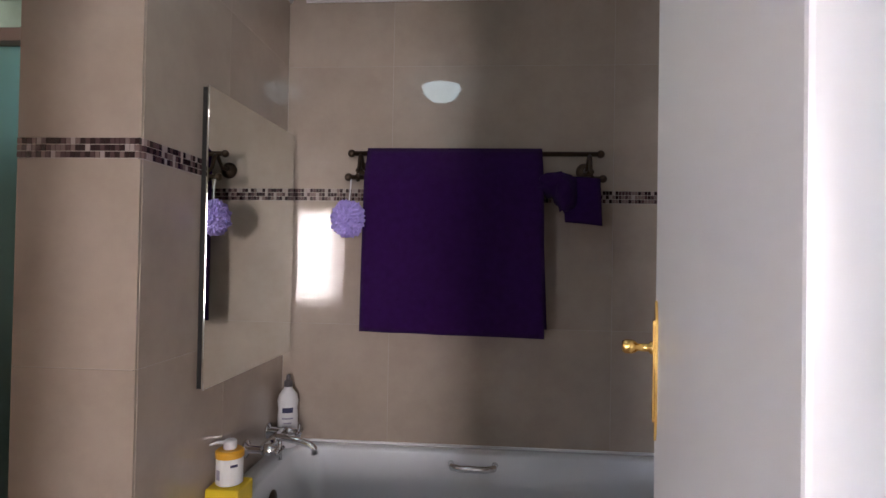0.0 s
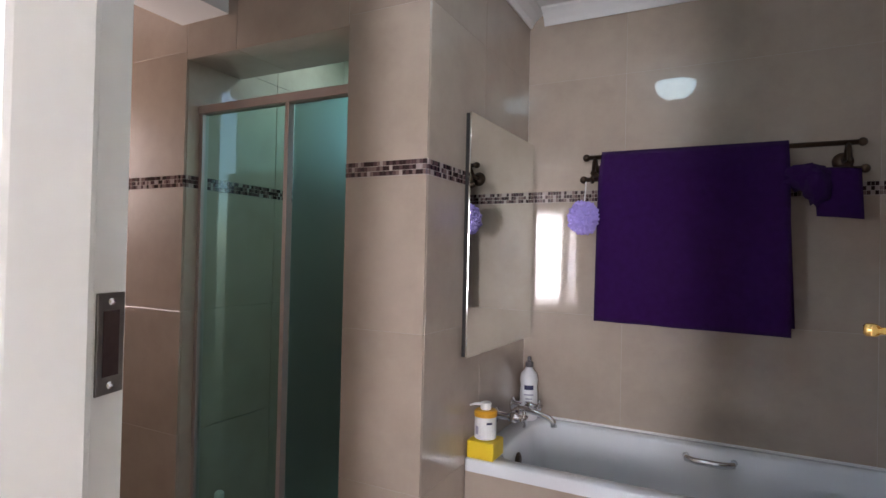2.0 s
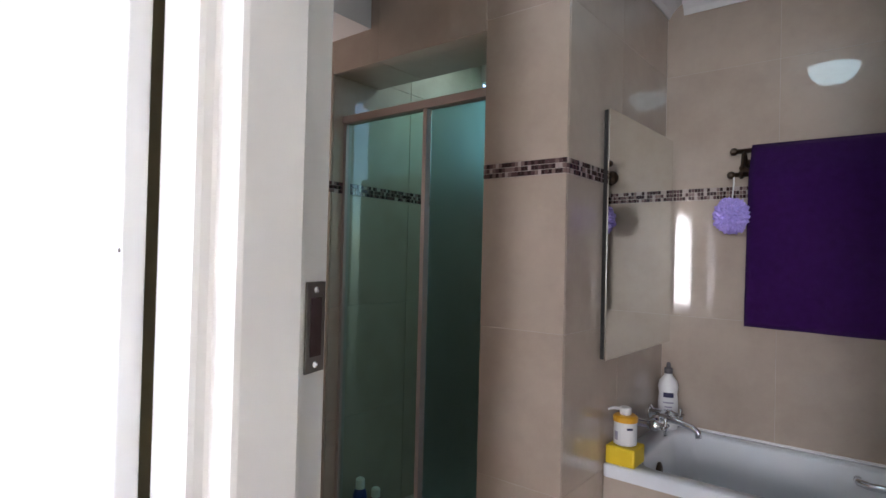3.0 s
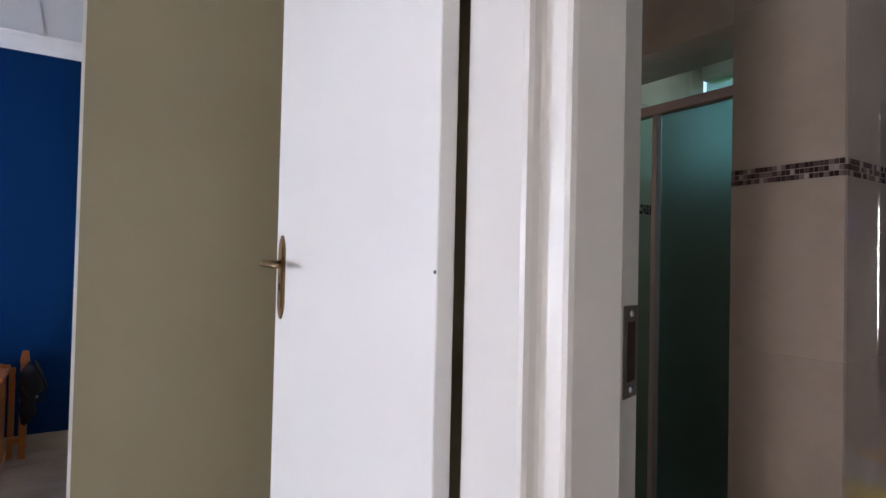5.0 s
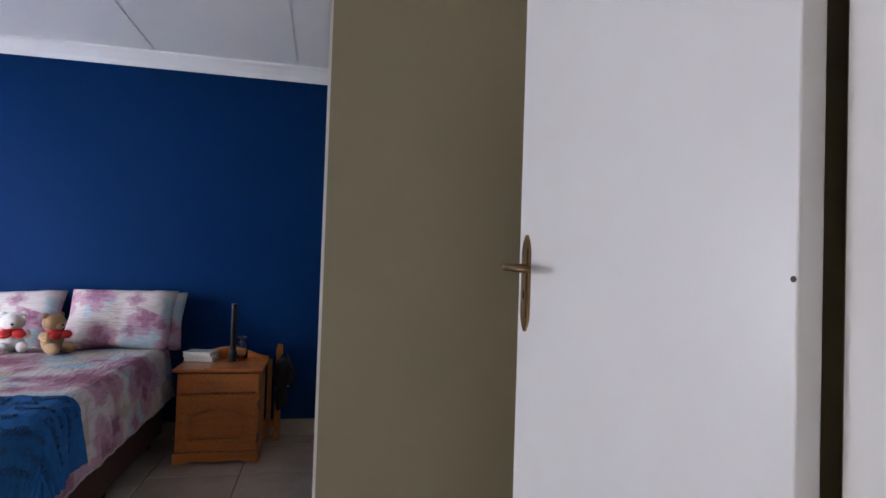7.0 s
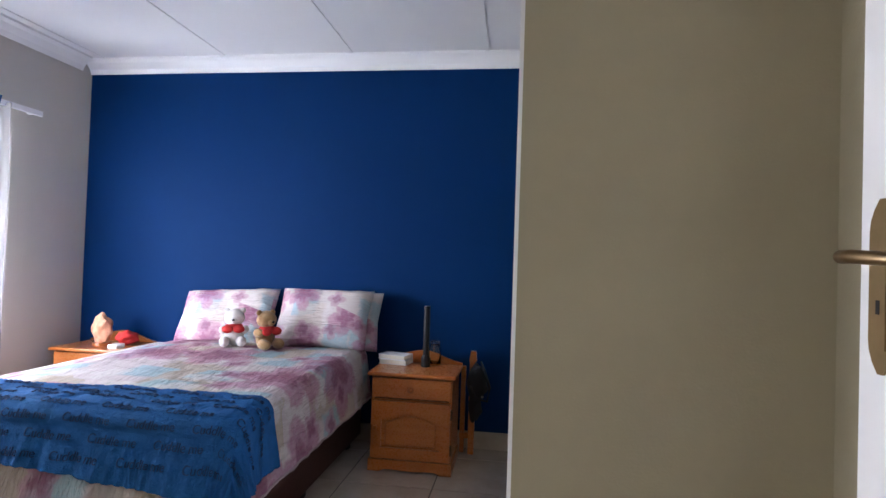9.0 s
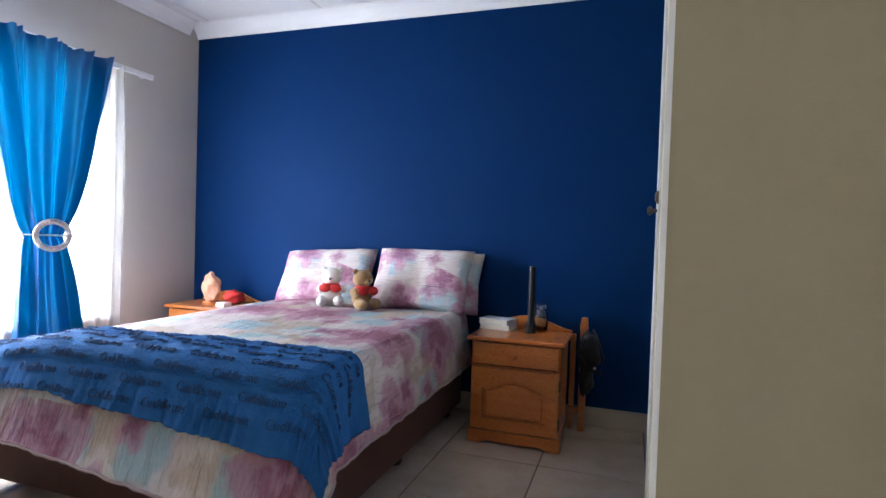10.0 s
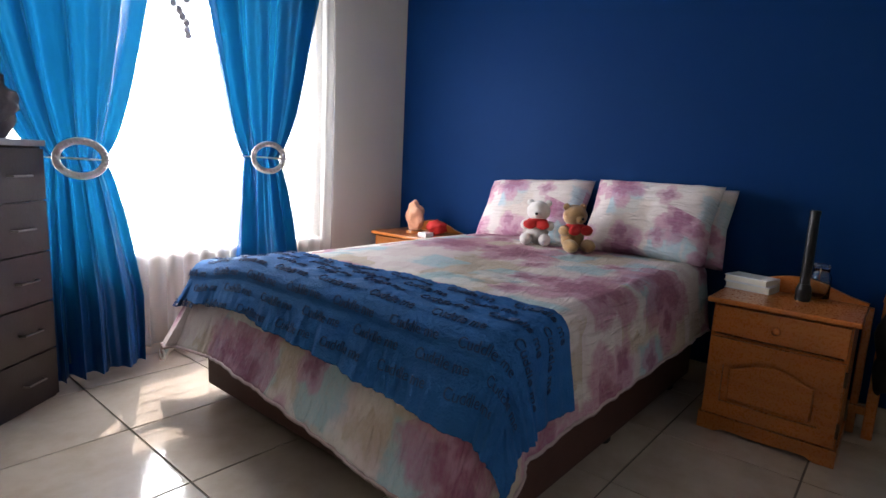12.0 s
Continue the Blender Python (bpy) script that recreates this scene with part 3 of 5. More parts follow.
part("pane", box(-1.337, 2.780, 1.80, -0.301, 2.786, 2.32), OBSCURE, sw).visible_shadow = False
bw = empty("window_2")
setting(bw, "white steel window with bright daylight behind", "window")
part("window_sill", box(VX0 - 0.05, BY - 0.12, WZ0 - 0.03, VX1 + 0.05, BY + 0.05, WZ0 + 0.002), CORN, bw, bevel=0.004)
for z0, z1 in ((WZ0 + 0.003, WZ0 + 0.04), (WZ1 - 0.04, WZ1)):
    part("window_frame", box(VX0, YW - 0.018, z0, VX1, YW + 0.018, z1), WHITE, bw)
for x0, x1 in ((VX0, VX0 + 0.04), (VX1 - 0.04, VX1)):
    part("window_frame", box(x0, YW - 0.018, WZ0 + 0.041, x1, YW + 0.018, WZ1 - 0.041), WHITE, bw)

# ---- bathroom things ----
tub = empty("bathtub")
tagged(tub, "white built-in bathtub with a tiled front", "bathtub")


def rrect(x0, y0, x1, y1, r, z, n=6):
    pts = []
    for cx, cy, a0 in ((x1 - r, y1 - r, 0), (x0 + r, y1 - r, 90), (x0 + r, y0 + r, 180), (x1 - r, y0 + r, 270)):
        for k in range(n + 1):
            a = radians(a0 + 90 * k / n)
            pts.append((cx + r * math.cos(a), cy + r * math.sin(a), z))
    return pts


TX0, TX1, TY0, TY1, TZ = MX + 0.001, 1.56, 1.908, KY - 0.001, 0.555
bm = bmesh.new()
rings = [rrect(TX0, TY0, TX1, TY1, 0.02, TZ - 0.045), rrect(TX0, TY0, TX1, TY1, 0.02, TZ - 0.006), rrect(TX0 + 0.006, TY0 + 0.006, TX1 - 0.006, TY1 - 0.006, 0.02, TZ),
         rrect(TX0 + 0.085, TY0 + 0.06, TX1 - 0.07, TY1 - 0.055, 0.09, TZ), rrect(TX0 + 0.097, TY0 + 0.07, TX1 - 0.08, TY1 - 0.065, 0.09, TZ - 0.012),
         rrect(TX0 + 0.13, TY0 + 0.09, TX1 - 0.16, TY1 - 0.085, 0.10, TZ - 0.20), rrect(TX0 + 0.17, TY0 + 0.12, TX1 - 0.26, TY1 - 0.115, 0.11, TZ - 0.36), rrect(TX0 + 0.24, TY0 + 0.18, TX1 - 0.34, TY1 - 0.175, 0.08, TZ - 0.39)]
vs = [[bm.verts.new(p) for p in r] for r in rings]
for a, b in zip(vs, vs[1:]):
    for k in range(len(a)):
        j = (k + 1) % len(a)
        bm.faces.new((a[k], a[j], b[j], b[k]))
bm.faces.new(vs[-1])
part("shell", bm, TUB, tub, smooth=True)
part("front_panel", box(TX0, TY0 + 0.022, 0, TX1, TY0 + 0.04, TZ - 0.046), GROUT_W, tub)
for k in range(4):
    x0 = TX0 + 0.002 + k * 0.445
    part("tile", box(x0, TY0 + 0.014, 0.002, min(x0 + 0.442, TX1), TY0 + 0.0215, TZ - 0.048), WALLTILE, tub)
gx, gy, gz = 0.592, KY - 0.078, 0.515
part("grip", tube([(gx - 0.085, gy, gz), (gx - 0.08, gy - 0.03, gz - 0.002), (gx - 0.05, gy - 0.042, gz - 0.004), (gx + 0.05, gy - 0.042, gz - 0.004), (gx + 0.08, gy - 0.03, gz - 0.002), (gx + 0.085, gy, gz)], 0.013, 10), CHROME, tub, "chrome grab handle", smooth=True)
part("overflow", lathe([(0.032, 0), (0.032, 0.006), (0.02, 0.012)], 20, "x", (TX0 + 0.108, 2.19, 0.475)), BRONZE, tub, smooth=True)
part("sealant", box(TX0, TY1 - 0.006, TZ, TX1, TY1, TZ + 0.008), PLASTIC_W, tub)

tap = empty("bath_mixer")
tagged(tap, "chrome wall-mounted bath mixer with two cross handles", "tap")
part("body", tube([(-0.135, 2.215, 0.635), (-0.135, 2.415, 0.635)], 0.019, 14), CHROME, tap, smooth=True)
for y in (2.215, 2.415):
    part("wall_flange", lathe([(0.03, 0), (0.03, 0.008), (0.015, 0.014), (0.013, 0.07)], 18, "x", (MX, y, 0.635)), CHROME, tap, smooth=True)
    part("valve", lathe([(0.019, 0), (0.021, 0.02), (0.014, 0.03), (0.012, 0.05)], 14, "x", (-0.13, y, 0.635)), CHROME, tap, smooth=True)
    hb = tube([(-0.075, y - 0.032, 0.635), (-0.075, y + 0.032, 0.635)], 0.007, 8)
    tube([(-0.075, y, 0.603), (-0.075, y, 0.667)], 0.007, 8, hb)
    lathe([(0.012, 0), (0.014, 0.012), (0.006, 0.02)], 12, "x", (-0.085, y, 0.635), hb)
    part("cross_handle", hb, CHROME, tap, smooth=True)
part("spout", tube([(-0.135, 2.315, 0.645), (-0.10, 2.31, 0.648), (-0.04, 2.30, 0.642), (0.005, 2.295, 0.632), (0.022, 2.293, 0.620), (0.026, 2.292, 0.598)], [0.014, 0.013, 0.012, 0.012, 0.012, 0.012], 14), CHROME, tap, smooth=True)

mirror = empty("wall_mirror_panel")
tagged(mirror, "frameless rectangular mirror fixed on the tiled wall", "mirror")
# dark slab in place of the shaded gap behind the glass
part("backing", box(MX + 0.001, 1.872, 0.925, MX + 0.016, 2.538, 1.799), DARK, mirror)
part("glass", box(MX + 0.0165, 1.868, 0.921, MX + 0.0225, 2.542, 1.803), MIRROR, mirror, bevel=0.0015)

mirror.matrix_world = pose(MX + 0.0015, 1.87, 0, 0, 0, -1.5) @ pose(-MX - 0.0015, -1.87, 0)

rail = empty("towel_rail")
tagged(rail, "dark bronze double towel rail on the tiled wall", "towel rail")
UY, LY, UZ, LZ = KY - 0.105, KY - 0.150, 1.717, 1.617
for y, z, nm in ((UY, UZ, "bar"), (LY, LZ, "bar")):
    b = tube([(0.105, y, z), (1.050, y, z)], 0.0095, 12)
    for x in (0.098, 1.057):
        blob((x, y, z), (0.016, 0.016, 0.016), b, 2)
    part(nm, b, BRONZE, rail, smooth=True)
for x in (0.135, 1.015):
    rb = lathe([(0.034, 0), (0.034, -0.006), (0.022, -0.014), (0.010, -0.02)], 20, "y", (x, KY, 1.665))
    part("rosette", rb, BRONZE, rail, smooth=True)
    part("bracket", tube([(x, KY - 0.015, 1.665), (x, KY - 0.06, 1.668), (x, UY + 0.02, 1.695), (x, UY, UZ), (x, UY - 0.018, 1.695), (x, LY + 0.015, 1.655), (x, LY - 0.012, 1.640), (x, LY - 0.018, 1.622), (x, LY, LZ - 0.012)], 0.008, 10), BRONZE, rail, smooth=True)


def hanging(x0, x1, ztop, front, back, y, r, seed, flare=0.0):
    """Cloth over a bar: down the back, over, and down the front."""
    total = front + back + math.pi * r

    def fn(u, v):
        s = v * total
        x = x0 + (x1 - x0) * u
        w = 0.006 * noise.noise(Vector((x * 7, seed, v * 3)))
        if s < back:
            p = (x + 0.030 * u * (1 - s / back), y + r + w * 0.4, ztop - back + s)
        elif s < back + math.pi * r:
            a = (s - back) / r
            p = (x, y + r * math.cos(a), ztop + r * math.sin(a))
        else:
            d = s - back - math.pi * r
            k = d / front
            p = (x + flare * k * (u - 0.45), y - r - 0.048 * min(1.0, d / 0.11) - 0.004 * k + w * (0.4 + k) * 1.6 + 0.004 * math.sin(u * 23 + seed) * k, ztop - d + 0.010 * u * k * -1)
        return p
    return sheet(fn, 30, 60)


towel = thick(part("bath_towel", hanging(0.164, 0.836, UZ, 0.686, 0.672, UY, 0.018, 1.0, 0.02), TOWEL, smooth=True), 0.007, 0)
tagged(towel, "deep purple terry bath towel folded over the rail", "towel")
th = part("woven_border", sheet(lambda u, v: (0.166 + 0.667 * u, UY - 0.0765 - 0.003 * math.sin(u * 9), 1.120 + 0.035 * v - 0.006 * u), 20, 2), TOWEL, towel, "flat woven border stripe")
flannel = empty("face_cloth")
tagged(flannel, "small purple face cloth knotted on the lower rail", "towel")
fb = blob((0.885, LY - 0.012, 1.590), (0.075, 0.035, 0.045), None, 3, 0.5, 3)
blob((0.915, LY - 0.03, 1.555), (0.04, 0.03, 0.06), fb, 3, 0.5, 3)
part("knot", fb, TOWEL, flannel, smooth=True)
thick(part("flap", sheet(lambda u, v: (0.905 + 0.135 * u + 0.012 * v, LY - 0.028 + 0.006 * math.sin(u * 6 + v * 2), 1.625 - 0.172 * v - 0.012 * u), 10, 12), TOWEL, flannel, smooth=True), 0.01, 0)

puff = empty("bath_puff")
tagged(puff, "lilac net bath puff hanging on a cord from the rail", "bath puff")
pb = bmesh.new()
g = bmesh.ops.create_icosphere(pb, subdivisions=5, radius=1)
for v in g["verts"]:
    k = 1 + 0.22 * noise.noise(v.co * 5.5) + 0.13 * noise.noise(v.co * 13) + 0.07 * noise.noise(v.co * 27)
    v.co = Vector((0.105, LY - 0.02, 1.455)) + Vector((v.co.x * 0.062, v.co.y * 0.058, v.co.z * 0.068)) * k
part("net", pb, PUFFM, puff, smooth=False)
part("cord", tube([(0.108, LY, LZ + 0.004), (0.110, LY - 0.012, 1.58), (0.106, LY - 0.018, 1.51)], 0.003, 6), PLASTIC_W, puff)

ht = empty("hand_towel", (1.565, 1.86, 0))
tagged(ht, "purple hand towel hanging beside the basin", "towel")
thick(part("cloth", sheet(lambda u, v: (0.012 * math.sin(u * 14), -0.18 + 0.36 * u, 1.34 - 0.42 * v), 20, 10), TOWEL, ht, smooth=True), 0.012, 0)
part("bar", tube([(0.0, -0.22, 1.345), (0.0, 0.22, 1.345)], 0.008, 8), BRONZE, ht)
for y in (-0.22, 0.22):
    part("bracket", tube([(0.034, y, 1.345), (0.0, y, 1.345)], 0.010, 8), BRONZE, ht)
bas = empty("basin", (1.35, 1.86, 0))
tagged(bas, "white ceramic pedestal basin against the tiled wall", "basin")
part("bowl", lathe([(0.10, 0.66), (0.19, 0.72), (0.235, 0.80), (0.24, 0.82), (0.21, 0.82), (0.17, 0.75), (0.05, 0.70)], 28, "z"), TUB, bas, smooth=True)
part("pedestal", lathe([(0.11, 0.0), (0.10, 0.04), (0.075, 0.12), (0.08, 0.60), (0.10, 0.665)], 20, "z"), TUB, bas, smooth=True)

lampb = empty("ceiling_light")
tagged(lampb, "opal glass bowl light on the bathroom ceiling", "ceiling light")
part("bowl", lathe([(0.125, -0.012), (0.123, -0.03), (0.107, -0.065), (0.072, -0.095), (0.027, -0.108), (0.004, -0.110)], 28, "z", (0.33, 1.24, BZ)), LAMPGLASS, lampb, smooth=True)
part("rim", lathe([(0.135, -0.0005), (0.135, -0.012), (0.125, -0.0125)], 28, "z", (0.33, 1.24, BZ)), CHROME, lampb)
part("finial", lathe([(0.014, -0.110), (0.014, -0.118), (0.006, -0.128)], 14, "z", (0.33, 1.24, BZ)), CHROME, lampb)

bot = empty("cleaner_bottle")
tagged(bot, "white plastic cleaner bottle on the bath rim", "bottle")
c = (-0.148, 2.49, TZ)
part("body", lathe([(0.034, 0.001), (0.040, 0.006), (0.040, 0.12), (0.037, 0.15), (0.041, 0.18), (0.036, 0.205), (0.017, 0.228), (0.0155, 0.236)], 24, "z", c), PLASTIC_W, bot, smooth=True)
part("cap", lathe([(0.017, 0.236), (0.017, 0.258), (0.009, 0.262), (0.008, 0.280), (0.003, 0.284)], 18, "z", c), BAGM, bot, "grey pull-up cap")
for z, w, h, m in ((0.150, 0.042, 0.020, LABEL_D), (0.118, 0.044, 0.006, LABEL_G), (0.100, 0.030, 0.005, LABEL_G), (0.045, 0.024, 0.016, LABEL_D)):
    part("label_bar", sheet(lambda u, v: (c[0] + 0.0412 * math.sin((u - 0.5) * w / 0.041 + 0.33), c[1] - 0.0412 * math.cos((u - 0.5) * w / 0.041 + 0.33), c[2] + z + (v - 0.5) * h), 6, 1), m, bot)

pump = empty("soap_dispenser")
tagged(pump, "white and yellow pump soap bottle", "soap bottle")
q = (-0.138, 1.965, TZ + 0.066)
part("body", lathe([(0.036, 0.001), (0.040, 0.004), (0.040, 0.082)], 24, "z", q), PLASTIC_W, pump, smooth=False)
part("collar", lathe([(0.0425, 0.082), (0.0425, 0.098), (0.036, 0.104)], 24, "z", q), PLASTIC_O, pump, "amber screw collar")
part("pump_head", lathe([(0.017, 0.104), (0.020, 0.108), (0.020, 0.128), (0.016, 0.131)], 18, "z", q), PLASTIC_W, pump)
part("nozzle", tube([(q[0] - 0.012, q[1], q[2] + 0.122), (q[0] - 0.04, q[1] - 0.002, q[2] + 0.120), (q[0] - 0.062, q[1] - 0.004, q[2] + 0.112)], [0.006, 0.005, 0.003], 8), PLASTIC_W, pump)
for z, w, h, m, o in ((0.035, 0.016, 0.03, LABEL_G, -0.5), (0.062, 0.022, 0.008, LABEL_D, 0.75)):
    part("label_bar", sheet(lambda u, v: (q[0] + 0.0406 * math.sin((u - 0.5) * w / 0.04 + o), q[1] - 0.0406 * math.cos((u - 0.5) * w / 0.04 + o), q[2] + z + (v - 0.5) * h), 5, 1), m, pump)
tagged(part("soap_tray", box(-0.190, 1.914, TZ + 0.0005, -0.086, 2.020, TZ + 0.065), PLASTIC_Y, bevel=0.006), "bright yellow plastic block under the soap bottle", "tray")

# ---- shower ----
SY = 1.675
sh = empty("shower_enclosure")
tagged(sh, "framed shower screen with a teal frosted sliding door", "shower screen")
part("head_rail", box(-1.335, SY - 0.024, 1.852, -0.52, SY + 0.024, 1.887), ALU, sh, bevel=0.003)
part("sill_rail", box(-1.335, SY - 0.028, 0.10, -0.52, SY + 0.028, 0.14), ALU, sh, bevel=0.003)
part("post", box(-1.329, SY - 0.016, 0.14, -1.312, SY + 0.016, 1.852), ALU, sh)
part("post", box(-0.858, SY - 0.018, 0.14, -0.840, SY + 0.010, 1.852), ALU, sh)
part("post", box(-0.55, SY - 0.02, 0.14, -0.52, SY + 0.02, 1.852), ALU, sh)
fp = part("fixed_panel", box(-1.312, SY - 0.003, 0.14, -0.858, SY + 0.003, 1.852), CLEAR, sh, "clear glass panel")
fp.visible_shadow = False
part("sliding_door", box(-0.840, SY + 0.013, 0.14, -0.55, SY + 0.019, 1.852), FROST, sh, "teal frosted glass door")
wall("shower_kerb", box(-1.338, PY + 0.011, 0, -0.515, SY + 0.04, 0.0995), WALLTILE, "tiled shower kerb", "kerb")
part_floor = wall("shower_floor", box(-1.338, SY + 0.04, -0.0055, -0.30, 2.72, 0.03), GROUT_W, "pebble mosaic shower floor", "floor")
pbm = bmesh.new()
rnd = random.Random(4)
for i in range(17):
    for j in range(17):
        x, y = -1.30 + i * 0.06 + rnd.uniform(-0.01, 0.01) + (j % 2) * 0.03, SY + 0.08 + j * 0.06 + rnd.uniform(-0.01, 0.01)
        if x < -0.33:
            blob((x, y, 0.031), (0.022 + rnd.random() * 0.006, 0.02 + rnd.random() * 0.007, 0.006), pbm, 1)
PEBBLE = mat("cream_and_olive_pebbles", (0.5, 0.5, 0.4), 0.5)
_g2 = PEBBLE.node_tree.nodes.new("ShaderNodeNewGeometry")
mixed(PEBBLE, [(0.09, 0.085, 0.05), (0.62, 0.60, 0.52), (0.72, 0.70, 0.63)], _g2.outputs["Random Per Island"], [0.25, 0.4, 0.8]).color_ramp.interpolation = "CONSTANT"
tagged(part("pebble", pbm, PEBBLE, part_floor, smooth=True), kind="stuff")
sb = [("shampoo_bottle", -1.27, 1.76, (0.02, 0.04, 0.22), "blue shampoo bottle with a white cap", 0.20), ("conditioner_bottle", -1.20, 1.79, (0.30, 0.02, 0.08), "pink conditioner bottle with a pale cap", 0.17)]
for nm, x, y, col, lab, h in sb:
    e = tagged(empty(nm, (x, y, 0.031)), lab, "bottle")
    part("body", lathe([(0.028, 0), (0.032, 0.006), (0.032, h * 0.75), (0.026, h * 0.86), (0.016, h * 0.9)], 18, "z"), mat(nm + "_plastic", col, 0.3), e, smooth=True)
    part("cap", lathe([(0.020, h * 0.9), (0.020, h * 1.1), (0.014, h * 1.14)], 16, "z"), PLASTIC_W, e)
slamp = tagged(empty("shower_light"), "round opal light on the shower ceiling", "ceiling light")
part("bowl", lathe([(0.11, -0.001), (0.11, -0.02), (0.08, -0.06), (0.02, -0.075)], 22, "z", (-0.72, 2.10, BZ)), LAMPDIM, slamp, smooth=True)

# ---- bed ----
bed = empty("bed", (0, 0, 0))
tagged(bed, "double bed with a dark maroon upholstered base", "bed")
X0, X1, Y0, Y1, ZT = BX + 0.06, -2.07, -2.71, -1.15, 0.66     # head, foot, far side, near side, top
part("base", box(X0, Y0 + 0.02, 0.055, X1, Y1 - 0.02, 0.34), BEDBASE, bed, bevel=0.012)
part("mattress", box(X0, Y0, 0.341, X1 + 0.02, Y1, 0.60), mat("quilted_ticking", (0.62, 0.58, 0.54), 0.9), bed, bevel=0.03)
for x in (X0 + 0.15, (X0 + X1) / 2, X1 - 0.12):
    for y in (Y0 + 0.12, Y1 - 0.08):
        part("foot", lathe([(0.028, 0.0), (0.034, 0.01), (0.034, 0.056)], 14, "z", (x, y, 0)), RUBBER, bed)


def bed_top(x, y):
    far = min(1, max(0, (-2.25 - y) / 0.5))
    return ZT - 0.075 * far * far * (3 - 2 * far) + 0.012 * (X1 - x) / (X1 - X0) + 0.010 * noise.noise(Vector((x * 3.1, y * 3.1, 0.3))) + 0.004 * noise.noise(Vector((x * 11, y * 11, 2)))


def drape_fn(x0, x1, y0, y1, ex, ey0, ey1, lift, seed, gather=0.0, skew=0.0, nap=0.0):
    """Cloth spread on the bed from (x0, y0) to (x1, y1); it hangs down past the foot ex and the sides ey0, ey1."""
    def fn(u, v):
        x, y = x0 + (x1 - x0) * u, y0 + (y1 - y0) * v
        x += skew * (v - 0.5) * u
        ox, oy = max(0.0, x - ex), max(0.0, y - ey1, ey0 - y)
        s = -1 if y < ey0 else 1
        o = (ox ** 2.2 + oy ** 2.2) ** (1 / 2.2)
        r = 0.075
        bx, by = min(x, ex), min(max(y, ey0), ey1)
        z = bed_top(bx, by) + lift
        if o > 0:
            a = min(o / r, math.pi / 2)
            out, down = r * math.sin(a), r * (1 - math.cos(a))
            rest = max(0.0, o - r * math.pi / 2)
            out += rest * (0.14 + 0.28 * ox / (ox + oy) + (0.2 if s < 0 and oy > 0 else 0))
            down += rest
            h = math.hypot(ox, oy)
            dx, dy = ox / h, s * oy / h
            out += lift * 0.9
            w = y if ox > oy else x
            wave = gather * min(1, rest * 8) * (0.55 * math.sin(w * 31 + 2.2 * math.sin(w * 7) + seed) + 0.45 * math.sin(w * 118 + 3 * math.sin(w * 13)) * (0.6 + noise.noise(Vector((w * 5, 1, seed)))) + noise.noise(Vector((x * 7, y * 7, seed))))
            z += nap * noise.noise(Vector((x * 75, y * 75, 5)))
            return (bx + dx * (out + wave), by + dy * (out + wave), z - down)
        z += nap * noise.noise(Vector((x * 75, y * 75, 5))) + nap * 1.5 * noise.noise(Vector((x * 22, y * 14, 6)))
        return (x, y, z + 0.004 * noise.noise(Vector((x * 24, y * 8, seed))) + 0.0035 * noise.noise(Vector((x * 9 + y * 5, y * 16, seed))))
    return fn


duvet_fn = drape_fn(X0 + 0.14, X1 + 0.39, Y0 - 0.34, Y1 + 0.34, X1 - 0.04, Y0 + 0.03, Y1 - 0.03, 0.0, 1.3, 0.006, 0.19)
duvet = thick(flat_map(part("duvet", sheet(duvet_fn, 150, 420), DUVET, smooth=True), 420, X1 - X0 + 0.23, Y1 - Y0 + 0.68), 0.018, -1)
HEM = mat("pale_pink_piping", (0.32, 0.24, 0.235), 0.85, var=0.1, scale=30)
part("foot_hem", tube([duvet_fn(1.0, k / 200) for k in range(201)], 0.006, 8), HEM, duvet, "pale piped hem", smooth=True)
for v, nm in ((0.0, "side_hem"), (1.0, "side_hem")):
    part(nm, tube([duvet_fn(k / 80, v) for k in range(81)], 0.006, 8), HEM, duvet, "pale piped hem", smooth=True)
fx, fy, fz = duvet_fn(1.0, 0.05)
ring = [(fx, fy + 0.022 * math.cos(k * math.pi / 8), fz - 0.024 + 0.022 * math.sin(k * math.pi / 8)) for k in range(17)]
part("hanging_loop", tube(ring, 0.004, 8), PLASTIC_W, duvet, "white corner loop", smooth=True)
tagged(duvet, "floral duvet in mauve, pale blue and cream spread on the bed", "duvet")
TX, TXE, TYA, TYB, SKEW = -2.31, -1.85, Y0 - 0.12, Y1 + 0.29, 0.13
throw_fn = drape_fn(TX, TXE, TYA, TYB, X1 - 0.035, Y0 + 0.025, Y1 - 0.025, 0.022, 4.1, 0.012, SKEW, 0.0034)
throw = thick(part("throw_blanket", sheet(throw_fn, 110, 330), THROW, smooth=True), 0.012, -1)
tagged(throw, "royal blue fleece throw with embossed words across the bed foot", "blanket")
txt = bpy.data.curves.new("lettering", "FONT")
txt.body, txt.size, txt.extrude, txt.align_x, txt.align_y = "Cuddle me", 0.042, 0.0012, "CENTER", "CENTER"
txt_ob = new("lettering_source", txt)
bpy.context.view_layer.update()
words = bpy.data.meshes.new_from_object(txt_ob)
bpy.data.objects.remove(txt_ob)


def on_throw(x, y, lift):
    """The place at (x, y) of the flat cloth once it lies on the bed, lifted off its face."""
    v = (y - TYA) / (TYB - TYA)
    u = (x - TX) / (TXE - TX + SKEW * (v - 0.5))
    p, a, b = (Vector(throw_fn(uu, vv)) for uu, vv in ((u, v), (u + 0.02, v), (u, v + 0.004)))
    return p + (a - p).cross(b - p).normalized() * lift


